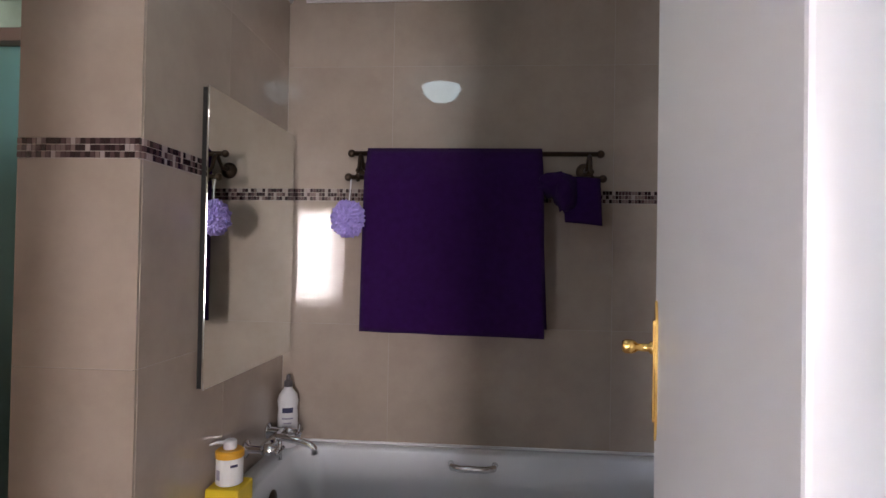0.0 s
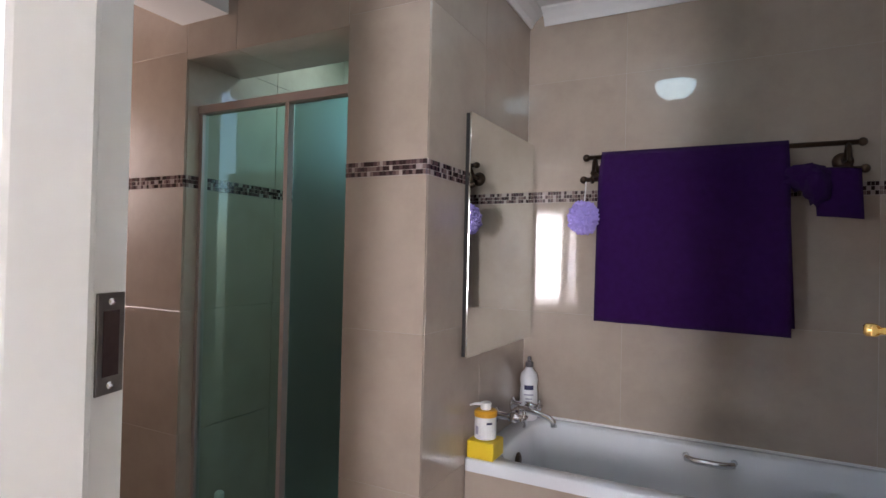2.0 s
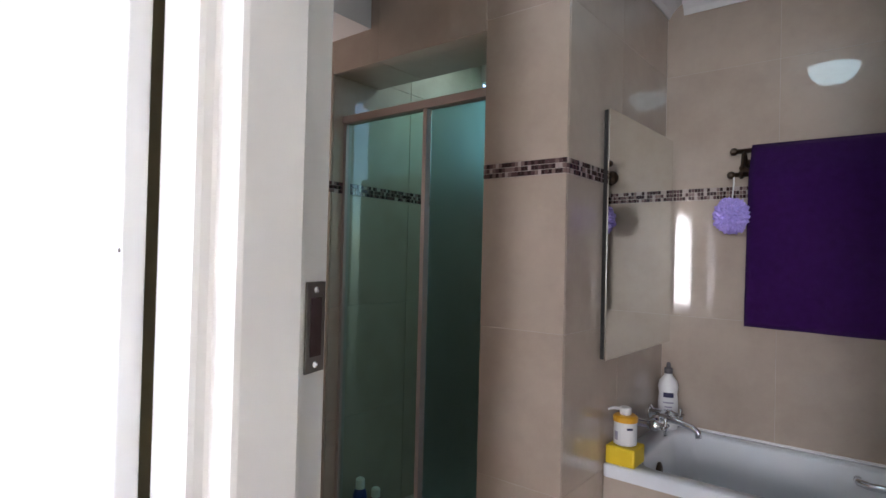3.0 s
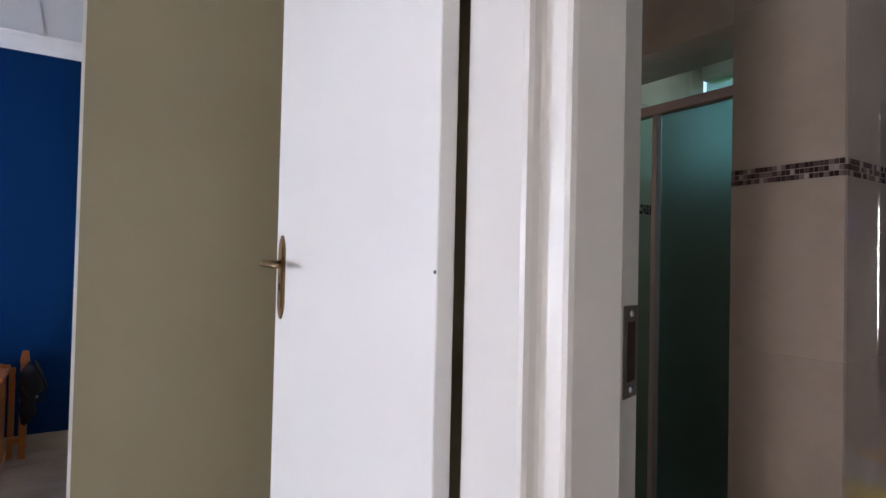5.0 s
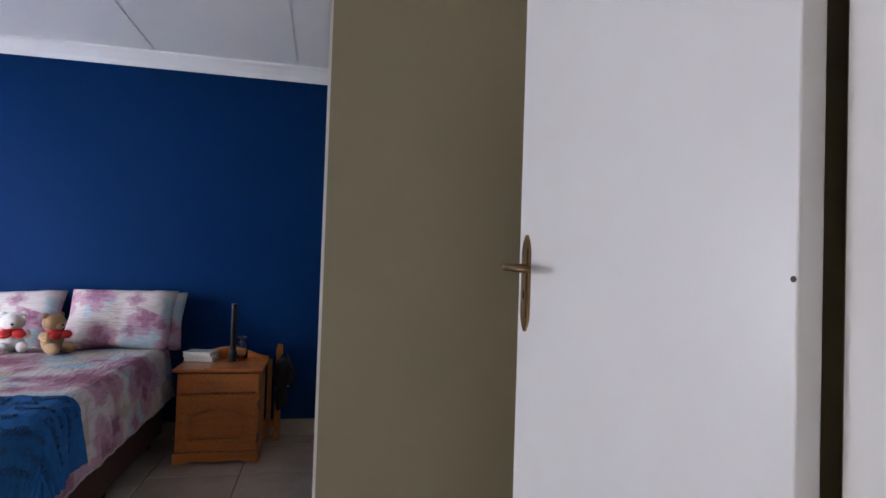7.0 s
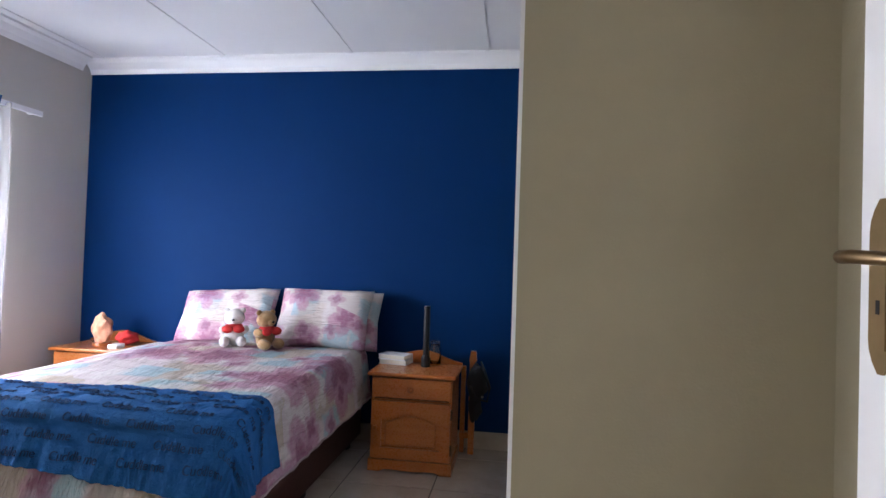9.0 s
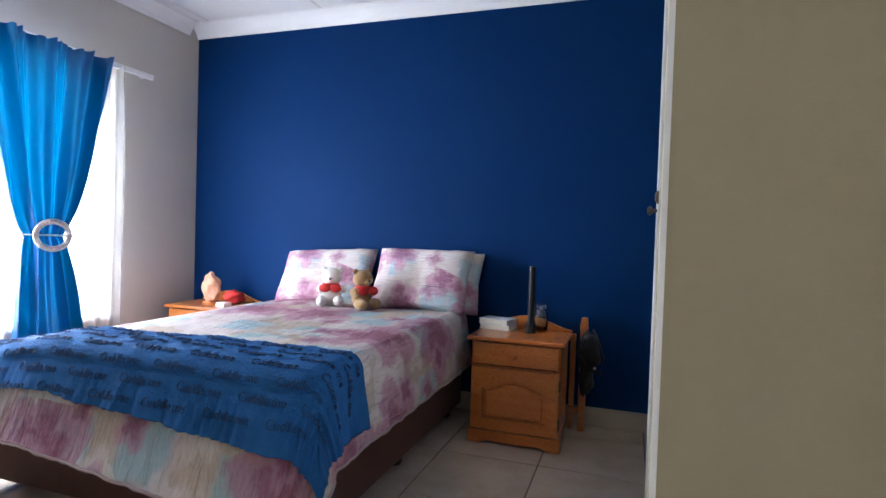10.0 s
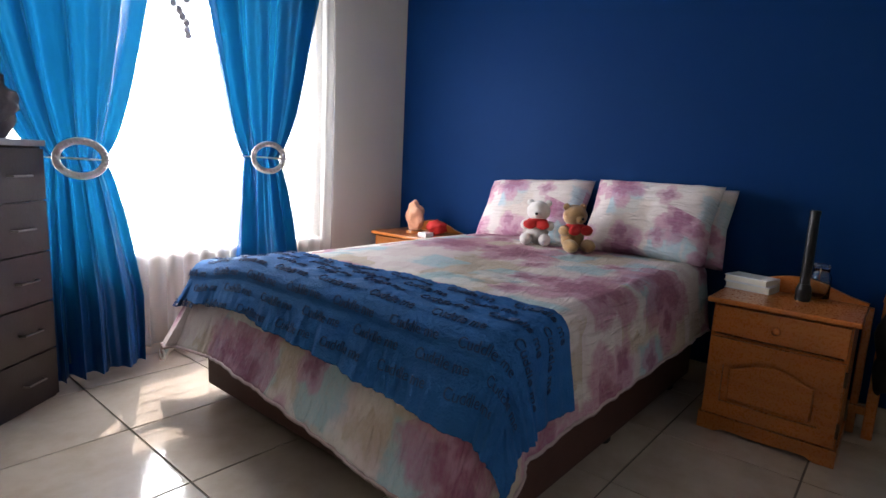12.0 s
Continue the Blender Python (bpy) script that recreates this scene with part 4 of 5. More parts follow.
# embossed words, their relief shade carried by the darker fleece colour
for i in range(7):
    for j in range(7):
        x, y = -2.265 + i * 0.062, -2.66 + j * 0.252 + (i % 2) * 0.12
        me = words.copy()
        turn = Matrix.Rotation(radians(90), 4, "Z")
        for vert in me.vertices:
            w = turn @ vert.co
            vert.co = on_throw(x + w.x, y + w.y, 0.0042 + w.z)
        me.materials.clear()
        me.materials.append(THROW_T)
        new("lettering", me).parent = throw


def pillow(name, at, size, rz, tilt, label, material):
    w, h, d = size

    def side(sign):
        def fn(u, v):
            a, b = 2 * u - 1, 2 * v - 1
            full = (max(0, 1 - a ** 4) * max(0, 1 - b ** 4)) ** 0.45
            pinch = 1 - 0.05 * (1 - abs(a)) * b * b - 0.0
            pin2 = 1 - 0.06 * (1 - abs(b)) * a * a
            n = 0.014 * noise.noise(Vector((a * 2.5 + w, b * 2.5, sign))) + 0.005 * noise.noise(Vector((a * 8, b * 8, sign + w)))
            return (a * w / 2 * pin2, sign * (d / 2 * full) + n * full, b * h / 2 * pinch)
        return fn
    bm = sheet(side(1), 30, 22)
    sheet(side(-1), 30, 22, bm)
    bmesh.ops.remove_doubles(bm, verts=bm.verts, dist=0.0008)
    p = part(name, bm, material, smooth=True)
    p.matrix_world = pose(*at, 0, 0, rz) @ pose(0, 0, 0, tilt, 0, 0)
    return tagged(p, label, "pillow", group="pillows at the bed head")


PZ = 0.672
pillow("pillow", (BX + 0.21, -2.085, PZ + 0.152), (0.67, 0.40, 0.17), 90, -32, "pillow in mauve and blue floral cotton, leaning on the wall", PILLOW).matrix_world @= pose(0, 0, 0, 0, -4, 0)
pillow("pillow", (BX + 0.12, -1.36, PZ + 0.15), (0.63, 0.40, 0.15), 90, -20, "mauve floral pillow behind the front one", PILLOW)
pillow("pillow", (BX + 0.24, -1.40, PZ + 0.172), (0.63, 0.41, 0.17), 90, -28, "pillow in floral cotton with a butterfly, leaning on another", PILLOW)

def bear(name, at, s, rz, fur, label):
    """A small sitting teddy with a red bow, as one mesh."""
    bm = bmesh.new()
    for p, r, mi in (((0, 0, 0.055), (0.05, 0.045, 0.06), 0), ((0, 0.008, 0.148), (0.052, 0.047, 0.046), 0), ((0, 0.048, 0.135), (0.02, 0.018, 0.016), 0), ((-0.040, 0, 0.184), (0.016, 0.010, 0.015), 0), ((0.040, 0, 0.184), (0.016, 0.010, 0.015), 0),
                     ((-0.055, 0.02, 0.085), (0.02, 0.034, 0.022), 0), ((0.055, 0.02, 0.085), (0.02, 0.034, 0.022), 0), ((-0.042, 0.055, 0.026), (0.026, 0.045, 0.027), 0), ((0.042, 0.055, 0.026), (0.026, 0.045, 0.027), 0),
                     ((0, 0.018, 0.105), (0.047, 0.04, 0.014), 1), ((-0.028, 0.058, 0.092), (0.03, 0.012, 0.022), 1), ((0.028, 0.058, 0.092), (0.03, 0.012, 0.022), 1), ((0, 0.066, 0.140), (0.007, 0.005, 0.006), 2), ((-0.017, 0.045, 0.158), (0.005, 0.005, 0.005), 2), ((0.017, 0.045, 0.158), (0.005, 0.005, 0.005), 2)):
        blob(p, r, bm, 3 if mi == 0 else 2, 0.08 if mi == 0 else 0.15, 7, mi)
    ob = part(name, bm, [fur, RED, BLACK], smooth=True)
    ob.matrix_world = pose(*at, 0, 0, rz) @ Matrix.Scale(s, 4)
    return tagged(ob, label, "teddy bear", group="teddy bears on the bed")


bear("teddy_bear", (-3.50, -1.905, 0.672), 1.18, -68, FUR_W, "white plush teddy bear with a red bow, sitting on the bed")
bear("teddy_bear", (-3.46, -1.68, 0.672), 1.18, -30, FUR_B, "golden brown plush teddy bear with a red bow on the bed")

# ---- nightstands ----


def nightstand():
    """Front faces +x; 0.50 wide along y, back at x = 0."""
    n = empty("nightstand")
    tagged(n, "varnished pine nightstand with a drawer and an arched door", "nightstand", group="nightstands beside the bed")
    W, D, H = 0.48, 0.37, 0.558
    b = box(0.005, -W / 2, 0.07, D - 0.02, -W / 2 + 0.018, H)
    box(0.005, W / 2 - 0.018, 0.07, D - 0.02, W / 2, H, b)
    box(0.005, -W / 2 + 0.018, 0.07, 0.015, W / 2 - 0.018, H, b)
    box(0.015, -W / 2 + 0.018, 0.085, D - 0.02, W / 2 - 0.018, 0.10, b)
    box(0.015, -W / 2 + 0.018, 0.405, D - 0.022, W / 2 - 0.018, 0.42, b)
    part("body", b, PINE, n)
    part("top", box(-0.004, -W / 2 - 0.022, H, D + 0.018, W / 2 + 0.022, H + 0.022), PINE, n, bevel=0.006)
    pl = [(-W / 2 - 0.008, 0.0), (-W / 2 + 0.06, 0.0)]
    for k in range(1, 12):
        t = k / 12
        pl.append((-W / 2 + 0.06 + t * (W - 0.12), 0.022 * math.sin(math.pi * t) ** 0.5 + 0.008 * math.cos(2 * math.pi * t) - 0.008 + 0.004))
    pl += [(W / 2 - 0.06, 0.0), (W / 2 + 0.008, 0.0), (W / 2 + 0.008, 0.07), (-W / 2 - 0.008, 0.07)]
    part("plinth", prism(pl, D - 0.022, D - 0.002, "x"), PINE, n)
    for y in (-W / 2 - 0.008, W / 2 - 0.010):
        part("plinth", box(0.005, y, 0, D - 0.022, y + 0.018, 0.07), PINE, n)
    dr = part("drawer", box(D - 0.02, -W / 2 + 0.006, 0.43, D, W / 2 - 0.006, 0.549), PINE, n, bevel=0.005)
    part("knob", lathe([(0.008, 0), (0.007, 0.01), (0.016, 0.018), (0.017, 0.024), (0.010, 0.03)], 16, "x", (D, 0, 0.489)), PINE, dr, smooth=True)
    door = part("door", box(D - 0.028, -W / 2 + 0.006, 0.078, D - 0.016, W / 2 - 0.006, 0.412), PINE, n, bevel=0.003)
    y0, y1, z0, z1 = -W / 2 + 0.065, W / 2 - 0.065, 0.14, 0.30
    arch = [(y0 + (y1 - y0) * k / 14, z1 + 0.052 * math.sin(math.pi * k / 14) ** 1.5) for k in range(15)]
    inner = [(y0, z0)] + arch + [(y1, z0)]
    part("raised_panel", prism([(y * 0.86, 0.225 + (z - 0.225) * 0.84) for y, z in inner], D - 0.016, D - 0.002, "x"), PINE, door, bevel=0.010)
    e = W / 2 - 0.006
    part("stile", box(D - 0.016, -e, 0.078, D, y0, 0.412), PINE, door)
    part("stile", box(D - 0.016, y1, 0.078, D, e, 0.412), PINE, door)
    part("bottom_rail", box(D - 0.016, y0, 0.078, D, y1, z0), PINE, door)
    part("top_rail", prism(arch + [(y1, 0.412), (y0, 0.412)], D - 0.016, D, "x"), PINE, door)
    part("knob", lathe([(0.007, 0), (0.006, 0.008), (0.013, 0.015), (0.012, 0.022)], 14, "x", (D, -W / 2 + 0.035, 0.26)), PINE, door, smooth=True)
    for z in (0.12, 0.325):
        part("hinge", box(D - 0.02, W / 2 - 0.0055, z, D + 0.002, W / 2 + 0.004, z + 0.055), BRONZE, door, "dark bronze hinge")
    gal = [(-W / 2 - 0.02 + (W + 0.04) * k / 20, H + 0.032 + 0.070 * max(0.0, math.sin(math.pi * (0.06 + 0.88 * k / 20))) ** 2) for k in range(21)]
    part("gallery", prism(gal + [(W / 2 + 0.02, H + 0.0225), (-W / 2 - 0.02, H + 0.0225)], 0.0, 0.018, "x"), PINE, n, bevel=0.003)
    return n


ns = nightstand()
ns.matrix_world = pose(-3.78, -0.742, 0)
ns2 = copy_thing(ns, pose(BX + 0.02, -2.99, 0))
NT = 0.580

t = tagged(empty("torch", (-3.645, -0.702, NT)), "long black metal torch standing on its head", "torch")
part("head", lathe([(0.027, 0.0), (0.029, 0.006), (0.029, 0.05), (0.021, 0.072)], 20, "z"), BLACK, t, smooth=False)
part("barrel", lathe([(0.0185, 0.072), (0.0185, 0.15), (0.0195, 0.152), (0.0195, 0.30), (0.0185, 0.302), (0.0185, 0.36), (0.0195, 0.362), (0.0195, 0.378)], 20, "z"), BLACK, t)
part("switch", blob((0.0, -0.018, 0.11), (0.006, 0.004, 0.008), None, 2), RUBBER, t)
jar = tagged(empty("glass_jar", (-3.73, -0.658, NT)), "small clear glass jar with a wire clip", "jar")
part("body", lathe([(0.036, 0.0), (0.040, 0.006), (0.040, 0.10), (0.030, 0.12), (0.030, 0.135), (0.027, 0.135), (0.027, 0.118), (0.036, 0.098), (0.036, 0.01)], 22, "z"), JAR, jar, smooth=True)
part("lid", lathe([(0.031, 0.136), (0.033, 0.14), (0.028, 0.152), (0.006, 0.156)], 20, "z"), JAR, jar, smooth=True)
part("wire_clip", tube([(0.034, 0, 0.125), (0.046, 0, 0.14), (0.05, 0, 0.12), (0.046, 0, 0.10), (0.041, 0, 0.09)], 0.0015, 6), CHROME, jar)


def book(at, size, rz, label):
    w, l, h = size
    b = tagged(empty("book", at, rz), label, "book", group="books on the nightstand")
    part("page_block", box(-w / 2 + 0.004, -l / 2 + 0.004, 0.003, w / 2 - 0.002, l / 2 - 0.004, h - 0.003), PAPER, b)
    part("cover", box(-w / 2, -l / 2, 0, w / 2, l / 2, 0.003), COVER, b)
    part("cover", box(-w / 2, -l / 2, h - 0.003, w / 2, l / 2, h), COVER, b)
    part("spine", box(-w / 2, -l / 2, 0.003, -w / 2 + 0.0035, l / 2, h - 0.003), COVER, b)


book((-3.71, -0.905, NT + 0.0005), (0.125, 0.185, 0.030), -8, "thick paperback lying on the nightstand")
book((-3.715, -0.91, NT + 0.031), (0.125, 0.185, 0.028), -14, "white-covered book lying on another")

sl = tagged(empty("salt_lamp", (BX + 0.235, -2.995, NT)), "pink rock salt lamp on a wooden foot", "lamp")
part("rock", blob((0, 0, 0.115), (0.055, 0.062, 0.105), None, 4, 0.30, 1.8), SALT, sl, smooth=False)
part("foot", lathe([(0.058, 0.0), (0.060, 0.006), (0.055, 0.02)], 20, "z"), PINE, sl)
part("cord", tube([(-0.03, -0.04, 0.008), (-0.06, -0.11, 0.006), (-0.10, -0.16, 0.006), (-0.15, -0.17, 0.006)], 0.003, 6), RUBBER, sl)
rh = tagged(part("red_cap", blob((BX + 0.17, -2.85, NT + 0.050), (0.065, 0.07, 0.05), None, 3, 0.35, 2), RED, smooth=True), "crumpled red cloth cap on the nightstand", "cap")
tagged(part("tissue_pack", box(BX + 0.27, -2.86, NT + 0.0005, BX + 0.35, -2.79, NT + 0.03), PLASTIC_W, bevel=0.004), "small white packet on the nightstand", "packet")

# ---- wooden stand with a bag ----
sd = tagged(empty("wooden_stand", (-3.82, -0.42, 0)), "slim pine stand with black straps hung on it", "stand")
part("post", box(-0.02, -0.018, 0, 0.012, 0.022, 0.615), PINE, sd, bevel=0.004)
part("finial", prism([(-0.022, 0.60), (0.026, 0.60), (0.020, 0.665), (-0.012, 0.665)], -0.022, 0.014, "x"), PINE, sd)
part("post", box(-0.05, -0.075, 0, -0.022, -0.045, 0.56), PINE, sd, bevel=0.004)
part("crossbar", box(-0.021, -0.075, 0.10, 0.0, 0.022, 0.135), PINE, sd)
bg = tagged(empty("black_bag", (-3.78, -0.385, 0)), "black cloth bag hanging on the wooden stand", "bag")
part("body", blob((0.01, 0.0, 0.47), (0.045, 0.06, 0.115), None, 3, 0.4, 2.2), BLACK_CLOTH, bg, smooth=True)
part("lower_pouch", blob((0.0, -0.01, 0.32), (0.035, 0.04, 0.10), None, 3, 0.4, 2.2), BLACK_CLOTH, bg, smooth=True)
part("strap", tube([(-0.03, 0.02, 0.60), (0.05, 0.05, 0.56), (0.075, 0.085, 0.46), (0.06, 0.07, 0.37), (0.045, 0.0, 0.38), (0.055, -0.04, 0.46)], 0.008, 8), BLACK_CLOTH, bg)
part("buckle", lathe([(0.008, 0), (0.008, 0.003)], 12, "x", (0.072, 0.04, 0.40)), STEEL, bg)

# ---- wardrobe ----
wd = tagged(empty("wardrobe"), "white built-in wardrobe with round dark knobs", "wardrobe")
part("carcass", box(-2.76, -0.066, 0.0, -1.431, 0.384, CZ - 0.13), WHITE_BOARD, wd)
part("end_stile", box(-1.495, -0.088, 0.0, -1.446, -0.0665, CZ - 0.13), WHITE_BOARD, wd)
for x0, x1, kx in ((-2.050, -1.500, -2.00), (-2.750, -2.053, -2.65)):
    d = part("door", box(x0, -0.089, 0.09, x1, -0.0665, 2.10), WHITE_BOARD, wd, bevel=0.002)
    part("stile", box(x0 + 0.003, -0.096, 0.095, x0 + 0.07, -0.0895, 2.095), WHITE_BOARD, d)
    part("stile", box(x1 - 0.07, -0.096, 0.095, x1 - 0.003, -0.0895, 2.095), WHITE_BOARD, d)
    part("knob", lathe([(0.006, 0.0), (0.006, -0.014), (0.016, -0.022), (0.017, -0.028), (0.008, -0.034)], 16, "y", (kx, -0.096, 1.232)), BRONZE, d, "round dark knob", smooth=True)

# ---- chest of drawers ----
ch = tagged(empty("chest_of_drawers"), "tall dark brown five-drawer chest", "chest of drawers")
CW, CD, CH = 0.62, 0.20, 1.09
part("body", box(0.0, -CD, 0.0, CW, 0.0, CH - 0.026), ESPRESSO, ch)
part("top", box(-0.006, -CD, CH - 0.025, CW + 0.006, 0.022, CH), mat("pale_grey_laminate", (0.30, 0.29, 0.30), 0.4), ch, bevel=0.003)
for k in range(5):
    z0 = 0.015 + k * 0.209
    d = part("drawer", box(0.004, 0.0005, z0, CW - 0.004, 0.018, z0 + 0.204), ESPRESSO, ch, bevel=0.002)
    for x in (0.14, CW - 0.20):
        part("handle", tube([(x - 0.05, 0.018, z0 + 0.10), (x - 0.045, 0.04, z0 + 0.10), (x + 0.045, 0.04, z0 + 0.10), (x + 0.05, 0.018, z0 + 0.10)], 0.0045, 8), STEEL, d, "dull steel bow handle")
ch.matrix_world = pose(-1.61, -3.125, 0, 0, 0, 37)
hb = tagged(empty("handbag", (-1.44, -3.06, CH)), "soft grey leather handbag on the chest", "handbag")
part("body", blob((0.02, -0.02, 0.10), (0.10, 0.075, 0.115), None, 4, 0.25, 2.0), BAGM, hb, smooth=True)
part("flap", blob((0.0, 0.03, 0.13), (0.085, 0.045, 0.075), None, 3, 0.3, 2.5), BAGM, hb, smooth=True)
part("handle", tube([(-0.05, 0, 0.17), (-0.05, 0.0, 0.23), (0.0, 0.0, 0.26), (0.06, 0, 0.23), (0.07, 0, 0.17)], 0.008, 8), BAGM, hb)

# ---- curtains ----
CY = BY + 0.15


def curtain(name, tl, tr, tie, half, bl, br, ztop, ztie, zbot, seed, label):
    """A gathered curtain from tl..tr at the top, pulled in to tie +- half, then spreading to bl..br."""
    def fn(u, v):
        z = ztop + (zbot - ztop) * v
        if z > ztie:
            k = (z - ztie) / (ztop - ztie)
            e = k ** 0.62 if k > 0 else 0
            a, b = tie - half + (tl - tie + half) * e, tie + half + (tr - tie - half) * e
        else:
            k = (ztie - z) / (ztie - zbot)
            e = min(1, k * 1.5) ** 0.6
            a, b = tie - half + (bl - tie + half) * e, tie + half + (br - tie - half) * e
        near = math.exp(-((z - ztie) / 0.20) ** 2)
        amp = (0.040 + 0.014 * math.sin(9 * u + seed)) * (1 - 0.5 * near)
        ph = 4.6 * 2 * math.pi * u + seed + 1.9 * math.sin(5 * u + seed) + 0.8 * noise.noise(Vector((u * 3, v * 2.2, seed + 5)))
        y = CY + amp * math.sin(ph) + 0.010 * math.sin(ph * 2.7 + 5 * v) + 0.022 * noise.noise(Vector((u * 6, v * 3, seed))) + 0.03 * near * math.cos((u - 0.5) * math.pi)
        head = max(0, (z - ztop + 0.09) / 0.09)
        y += 0.012 * math.sin(u * 110) * head
        return (a + (b - a) * u + 0.006 * math.sin(ph + 1), y, z + 0.006 * head * math.sin(u * 83))
    c = tagged(empty(name), label, "curtain", group="blue curtains at the window")
    part("cloth", sheet(fn, 150, 70), SATIN, c, smooth=True)
    bb = bmesh.new()
    n, m = 40, 10
    rg = []
    for i in range(n):
        a = 2 * math.pi * i / n
        ring = []
        for j in range(m):
            b = 2 * math.pi * j / m
            rx, rz = 0.092 + 0.016 * math.cos(b), 0.074 + 0.016 * math.cos(b)
            ring.append(bb.verts.new((tie + rx * math.cos(a), CY + 0.105 + 0.009 * math.sin(b), ztie + rz * math.sin(a))))
        rg.append(ring)
    for i in range(n):
        for j in range(m):
            bb.faces.new((rg[i][j], rg[(i + 1) % n][j], rg[(i + 1) % n][(j + 1) % m], rg[i][(j + 1) % m]))
    bk = part("buckle", bb, SILVER, c, "oval silver curtain buckle", smooth=True)
    for i in range(26):
        a = 2 * math.pi * i / 26
        part("bead", blob((tie + 0.092 * math.cos(a), CY + 0.1135, ztie + 0.074 * math.sin(a)), (0.007, 0.005, 0.007), None, 1), SILVER, bk)
    part("pin", tube([(tie - 0.21, CY + 0.075, ztie - 0.01), (tie, CY + 0.125, ztie), (tie + 0.20, CY + 0.075, ztie + 0.004)], [0.003, 0.005, 0.003], 8), SILVER, c)
    return c


curtain("curtain", -3.06, -2.31, -2.650, 0.090, -2.90, -2.50, 2.125, 1.054, 0.02, 0.4, "blue satin curtain drawn in by an oval silver buckle")
curtain("curtain", -2.17, -1.25, -1.752, 0.110, -2.02, -1.60, 2.125, 1.020, 0.02, 2.1, "wide blue satin curtain drawn in by an oval silver buckle")
rod = tagged(empty("curtain_track"), "white curtain track above the window", "curtain rail")
part("track", box(-3.46, BY + 0.055, 2.110, -0.9, BY + 0.075, 2.145), PLASTIC_W, rod, bevel=0.003)
for x in (-3.42, -2.2, -0.98):
    part("bracket", box(x - 0.01, BY, 2.117, x + 0.01, BY + 0.055, 2.139), PLASTIC_W, rod)


def net(left, width, folds):
    def fn(u, v):
        x, z = left + width * u, 2.135 - 2.065 * v
        ph = 2 * math.pi * folds * u
        return (x + 0.008 * math.sin(ph + 1), BY + 0.075 + (0.016 + 0.006 * v) * math.sin(ph + 0.6 * math.sin(4 * v)) + 0.01 * noise.noise(Vector((u * 20, v * 2, 3))), z)
    return fn


tagged(part("net_curtain", sheet(net(-3.235, 2.28, 26), 420, 24), NET, smooth=True), "white voile net curtain glowing with daylight", "curtain")
tagged(part("net_curtain", sheet(net(0.92, 0.72, 10), 200, 24), VOILE, smooth=True), "narrow white voile net curtain at the second window", "curtain")
wc = tagged(empty("wind_chime", (-2.255, BY + 0.12, 0)), "small hanging ornament of grey shells at the window", "wind chime")
part("cord", tube([(0, 0, 2.11), (0, 0, 1.68)], 0.0015, 6), RUBBER, wc)
rnd = random.Random(8)
part("crown", blob((0, 0, 1.93), (0.05, 0.02, 0.035), None, 2, 0.5, 3), BAGM, wc)
for k in range(9):
    x, z = rnd.uniform(-0.035, 0.035), 1.86 - k * 0.028
    part("shell", blob((x, rnd.uniform(-0.01, 0.01), z), (0.017, 0.005, 0.020), None, 2, 0.3, 3), SILVER, wc)

# ---- tiles, last ----
_tiles = {}


def tile(parent, kind, x0, y0, z0, x1, y1, z1, material):
    """One tile; equal sizes share a mesh."""
    size = tuple(round(v, 4) for v in (x1 - x0, y1 - y0, z1 - z0))
    key = (kind, size)
    if key not in _tiles:
        bm = box(0, 0, 0, *size)
        bmesh.ops.bevel(bm, geom=list(bm.edges), offset=0.0008, segments=1, affect="EDGES")
        me = bpy.data.meshes.new("tile")
        bmesh.ops.recalc_face_normals(bm, faces=bm.faces)
        bm.to_mesh(me)
        bm.free()
        me.materials.append(material)
        _tiles[key] = me
    ob = new("tile", _tiles[key])
    ob.parent = parent
    ob.location = (x0, y0, z0)
    return ob


T = 0.505
fx0, fy0 = -3.225 - 2 * T, -0.574 - 6 * T
for i in range(13):
    for j in range(9):
        x0, y0 = fx0 + i * T + 0.0035, fy0 + j * T + 0.0035
        x1, y1 = x0 + T - 0.007, y0 + T - 0.007
        x0, x1 = max(x0, BX + 0.001), min(x1, 2.2)
        y0, y1 = max(y0, BY + 0.001), min(y1, 0.385)
        if x1 - x0 > 0.02 and y1 - y0 > 0.02:
            tile(floor, "f", x0, y0, -0.0055, x1, y1, 0.0, FLOORTILE)
for i in range(9):
    for j in range(4):
        x0, y0 = -2.35 + i * T + 0.002, 0.39 + j * T + 0.002
        if not (y0 > 1.5 and x0 < -0.3):
            tile(floor, "f", x0, y0, -0.0055, min(x0 + T - 0.004, 1.6), min(y0 + T - 0.004, KY), 0.0, FLOORTILE)


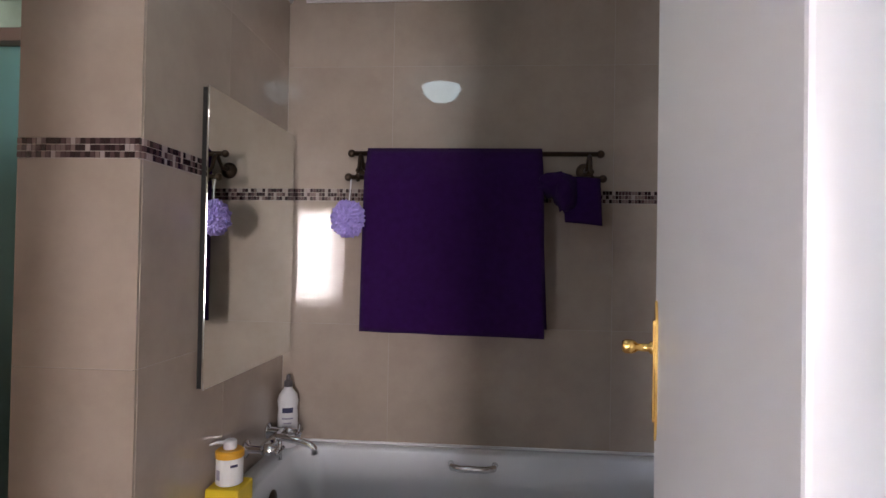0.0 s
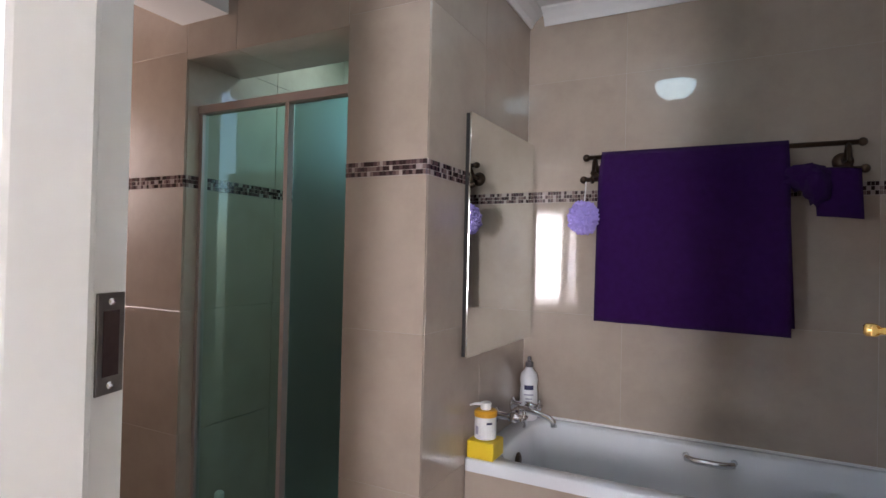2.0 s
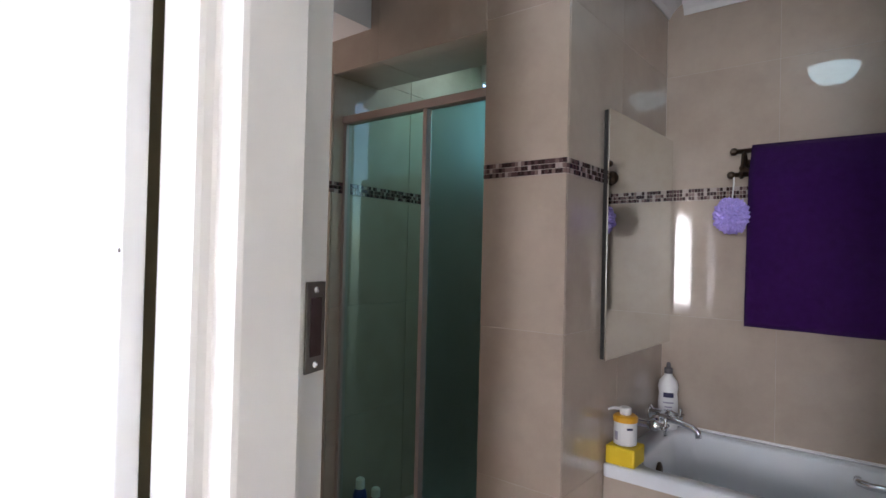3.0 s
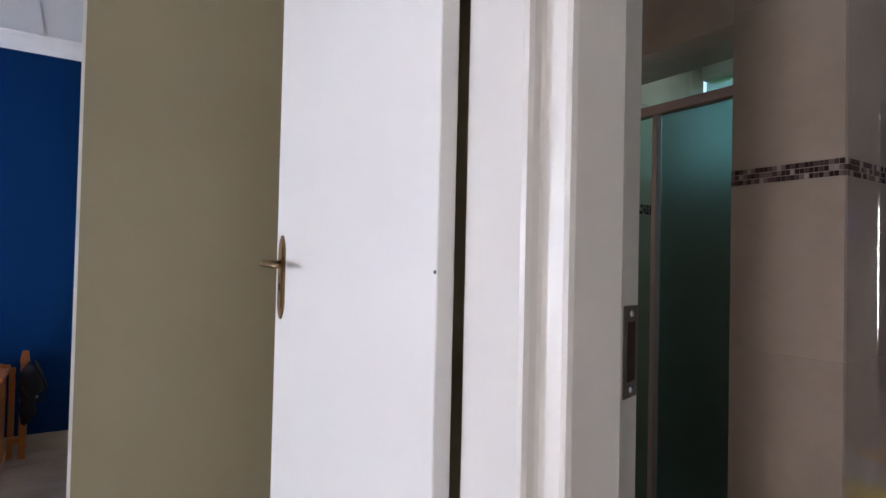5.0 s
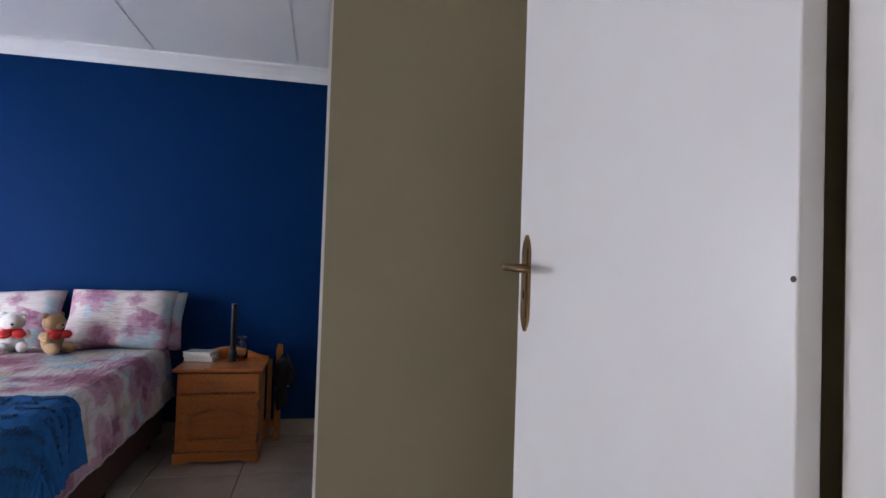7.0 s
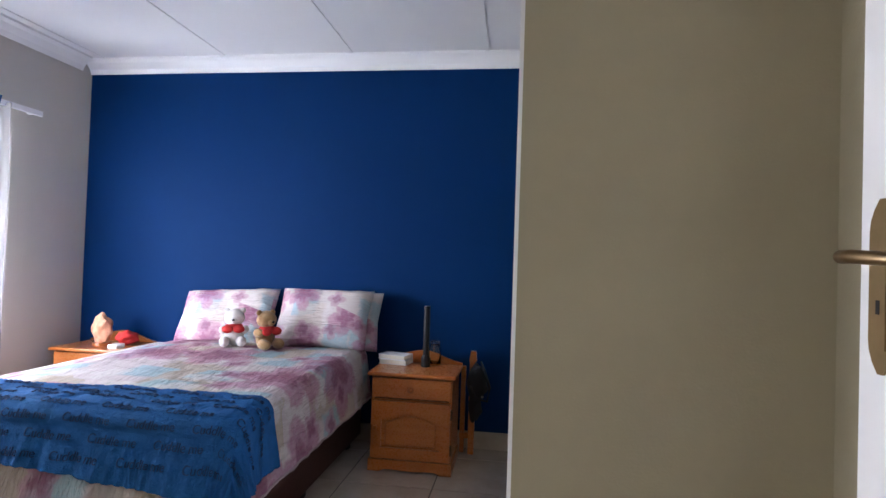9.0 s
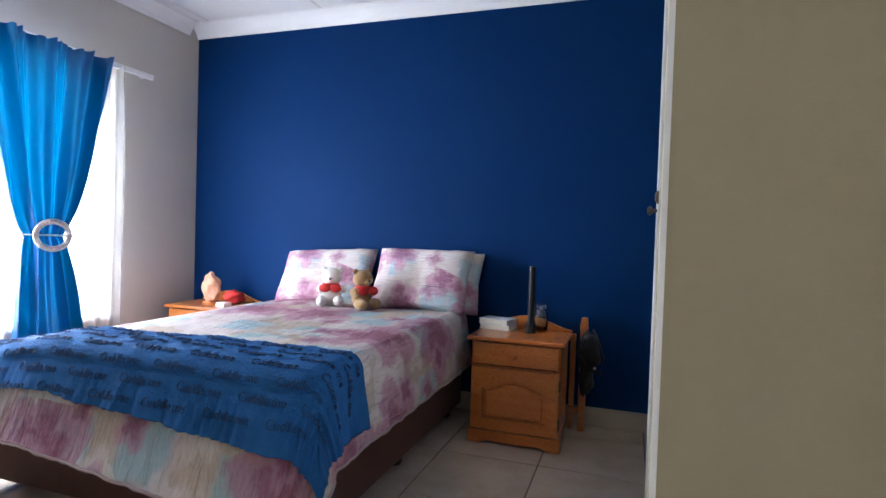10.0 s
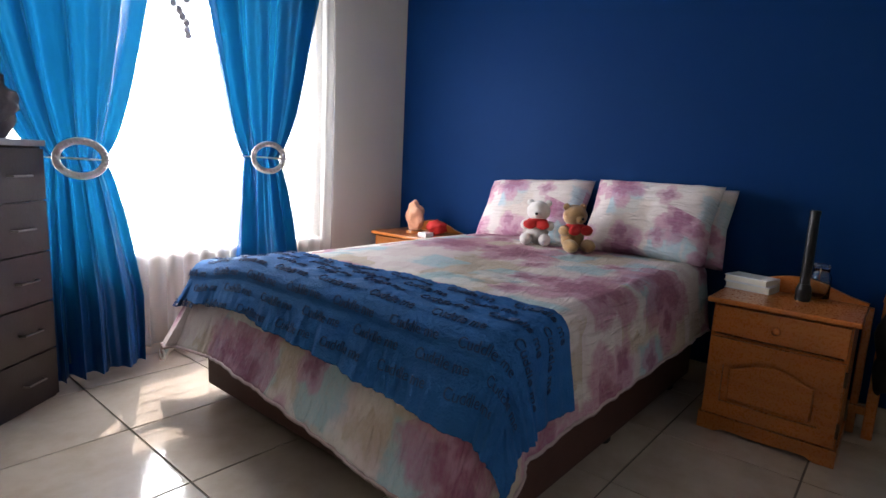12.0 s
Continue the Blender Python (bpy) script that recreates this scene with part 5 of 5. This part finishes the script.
def tiled(w, axis, face, a0, a1, z0, z1, out, first=None, step=0.52):
    """Covers a wall face with tiles and its mosaic band; out is the side the face looks to."""
    cuts, c = [a0], (first if first is not None else a0 + step)
    while c < a1 - 0.03:
        cuts.append(c)
        c += step
    cuts.append(a1)
    lo, hi = (face, face + 0.0078) if out < 0 else (face - 0.0078, face)
    for za, zb in band_rows(z0, z1):
        for p, q in zip(cuts, cuts[1:]):
            if axis == "y":
                tile(w, "w" + axis, p + 0.0009, lo, za + 0.0007, q - 0.0009, hi, zb - 0.0007, WALLTILE)
            else:
                tile(w, "w" + axis, lo, p + 0.0014, za + 0.0007, hi, q - 0.0014, zb - 0.0007, WALLTILE)
    if z0 < 1.54 and z1 > 1.59:
        verts, faces = [], []
        a, r = a0 + 0.001, random.Random(int(face * 100) + len(cuts))
        while a < a1 - 0.006:
            b = min(a + 0.0110, a1)
            for k in range(3):
                z = 1.5415 + k * 0.0165
                top = face + out * 0.0012 + out * r.uniform(0, 0.0006)
                quad = [(a, z), (b, z), (b, z + 0.0148), (a, z + 0.0148)]
                base = len(verts)
                for y in (face - out * 0.007, top):
                    for p, h in quad:
                        verts.append((p, y, h) if axis == "y" else (y, p, h))
                faces += [[base + 4, base + 5, base + 6, base + 7]] + [[base + m, base + (m + 1) % 4, base + 4 + (m + 1) % 4, base + 4 + m] for m in range(4)]
            a += 0.0125
        me = bpy.data.meshes.new("mosaic_chips")
        me.from_pydata(verts, [], faces)
        me.materials.append(MOSAIC)
        ob = new("mosaic_chips", me)
        ob.parent = w
        tagged(ob, "brown, plum and silver glass mosaic band", kind="stuff")


tiled(w_back, "y", KY, MX, 1.6, 0, BZ, -1, MX + 0.44, 0.89)
tiled(w_mir, "x", MX, PY + 0.008, KY - 0.001, 0, BZ, 1, 2.04, 0.53)
tiled(w_pier, "y", PY, -0.515, MX, 0, BZ, -1)
tiled(w_left, "y", PY, -2.35, -1.33, 0, BZ, -1, -1.84)
tiled(w_sleft, "x", -1.33, PY + 0.008, 2.72, 0, BZ, 1, 2.10)
tiled(w_sback, "y", 2.7195, -1.33, -0.30, 0, 1.80, -1)
for p, q in ((-1.329, -1.05), (-1.05, -0.516)):
    tile(w_beam, "b", p + 0.001, PY, 2.060, q - 0.001, PY + 0.0078, BZ, WALLTILE)
    tile(w_beam, "b", p + 0.001, PY + 0.008, 2.060, q - 0.001, PY + 0.28, 2.0675, WALLTILE)
tile(w_pier, "r", -0.515, PY + 0.008, 0.001, -0.5075, PY + 0.10, 2.060, WALLTILE)
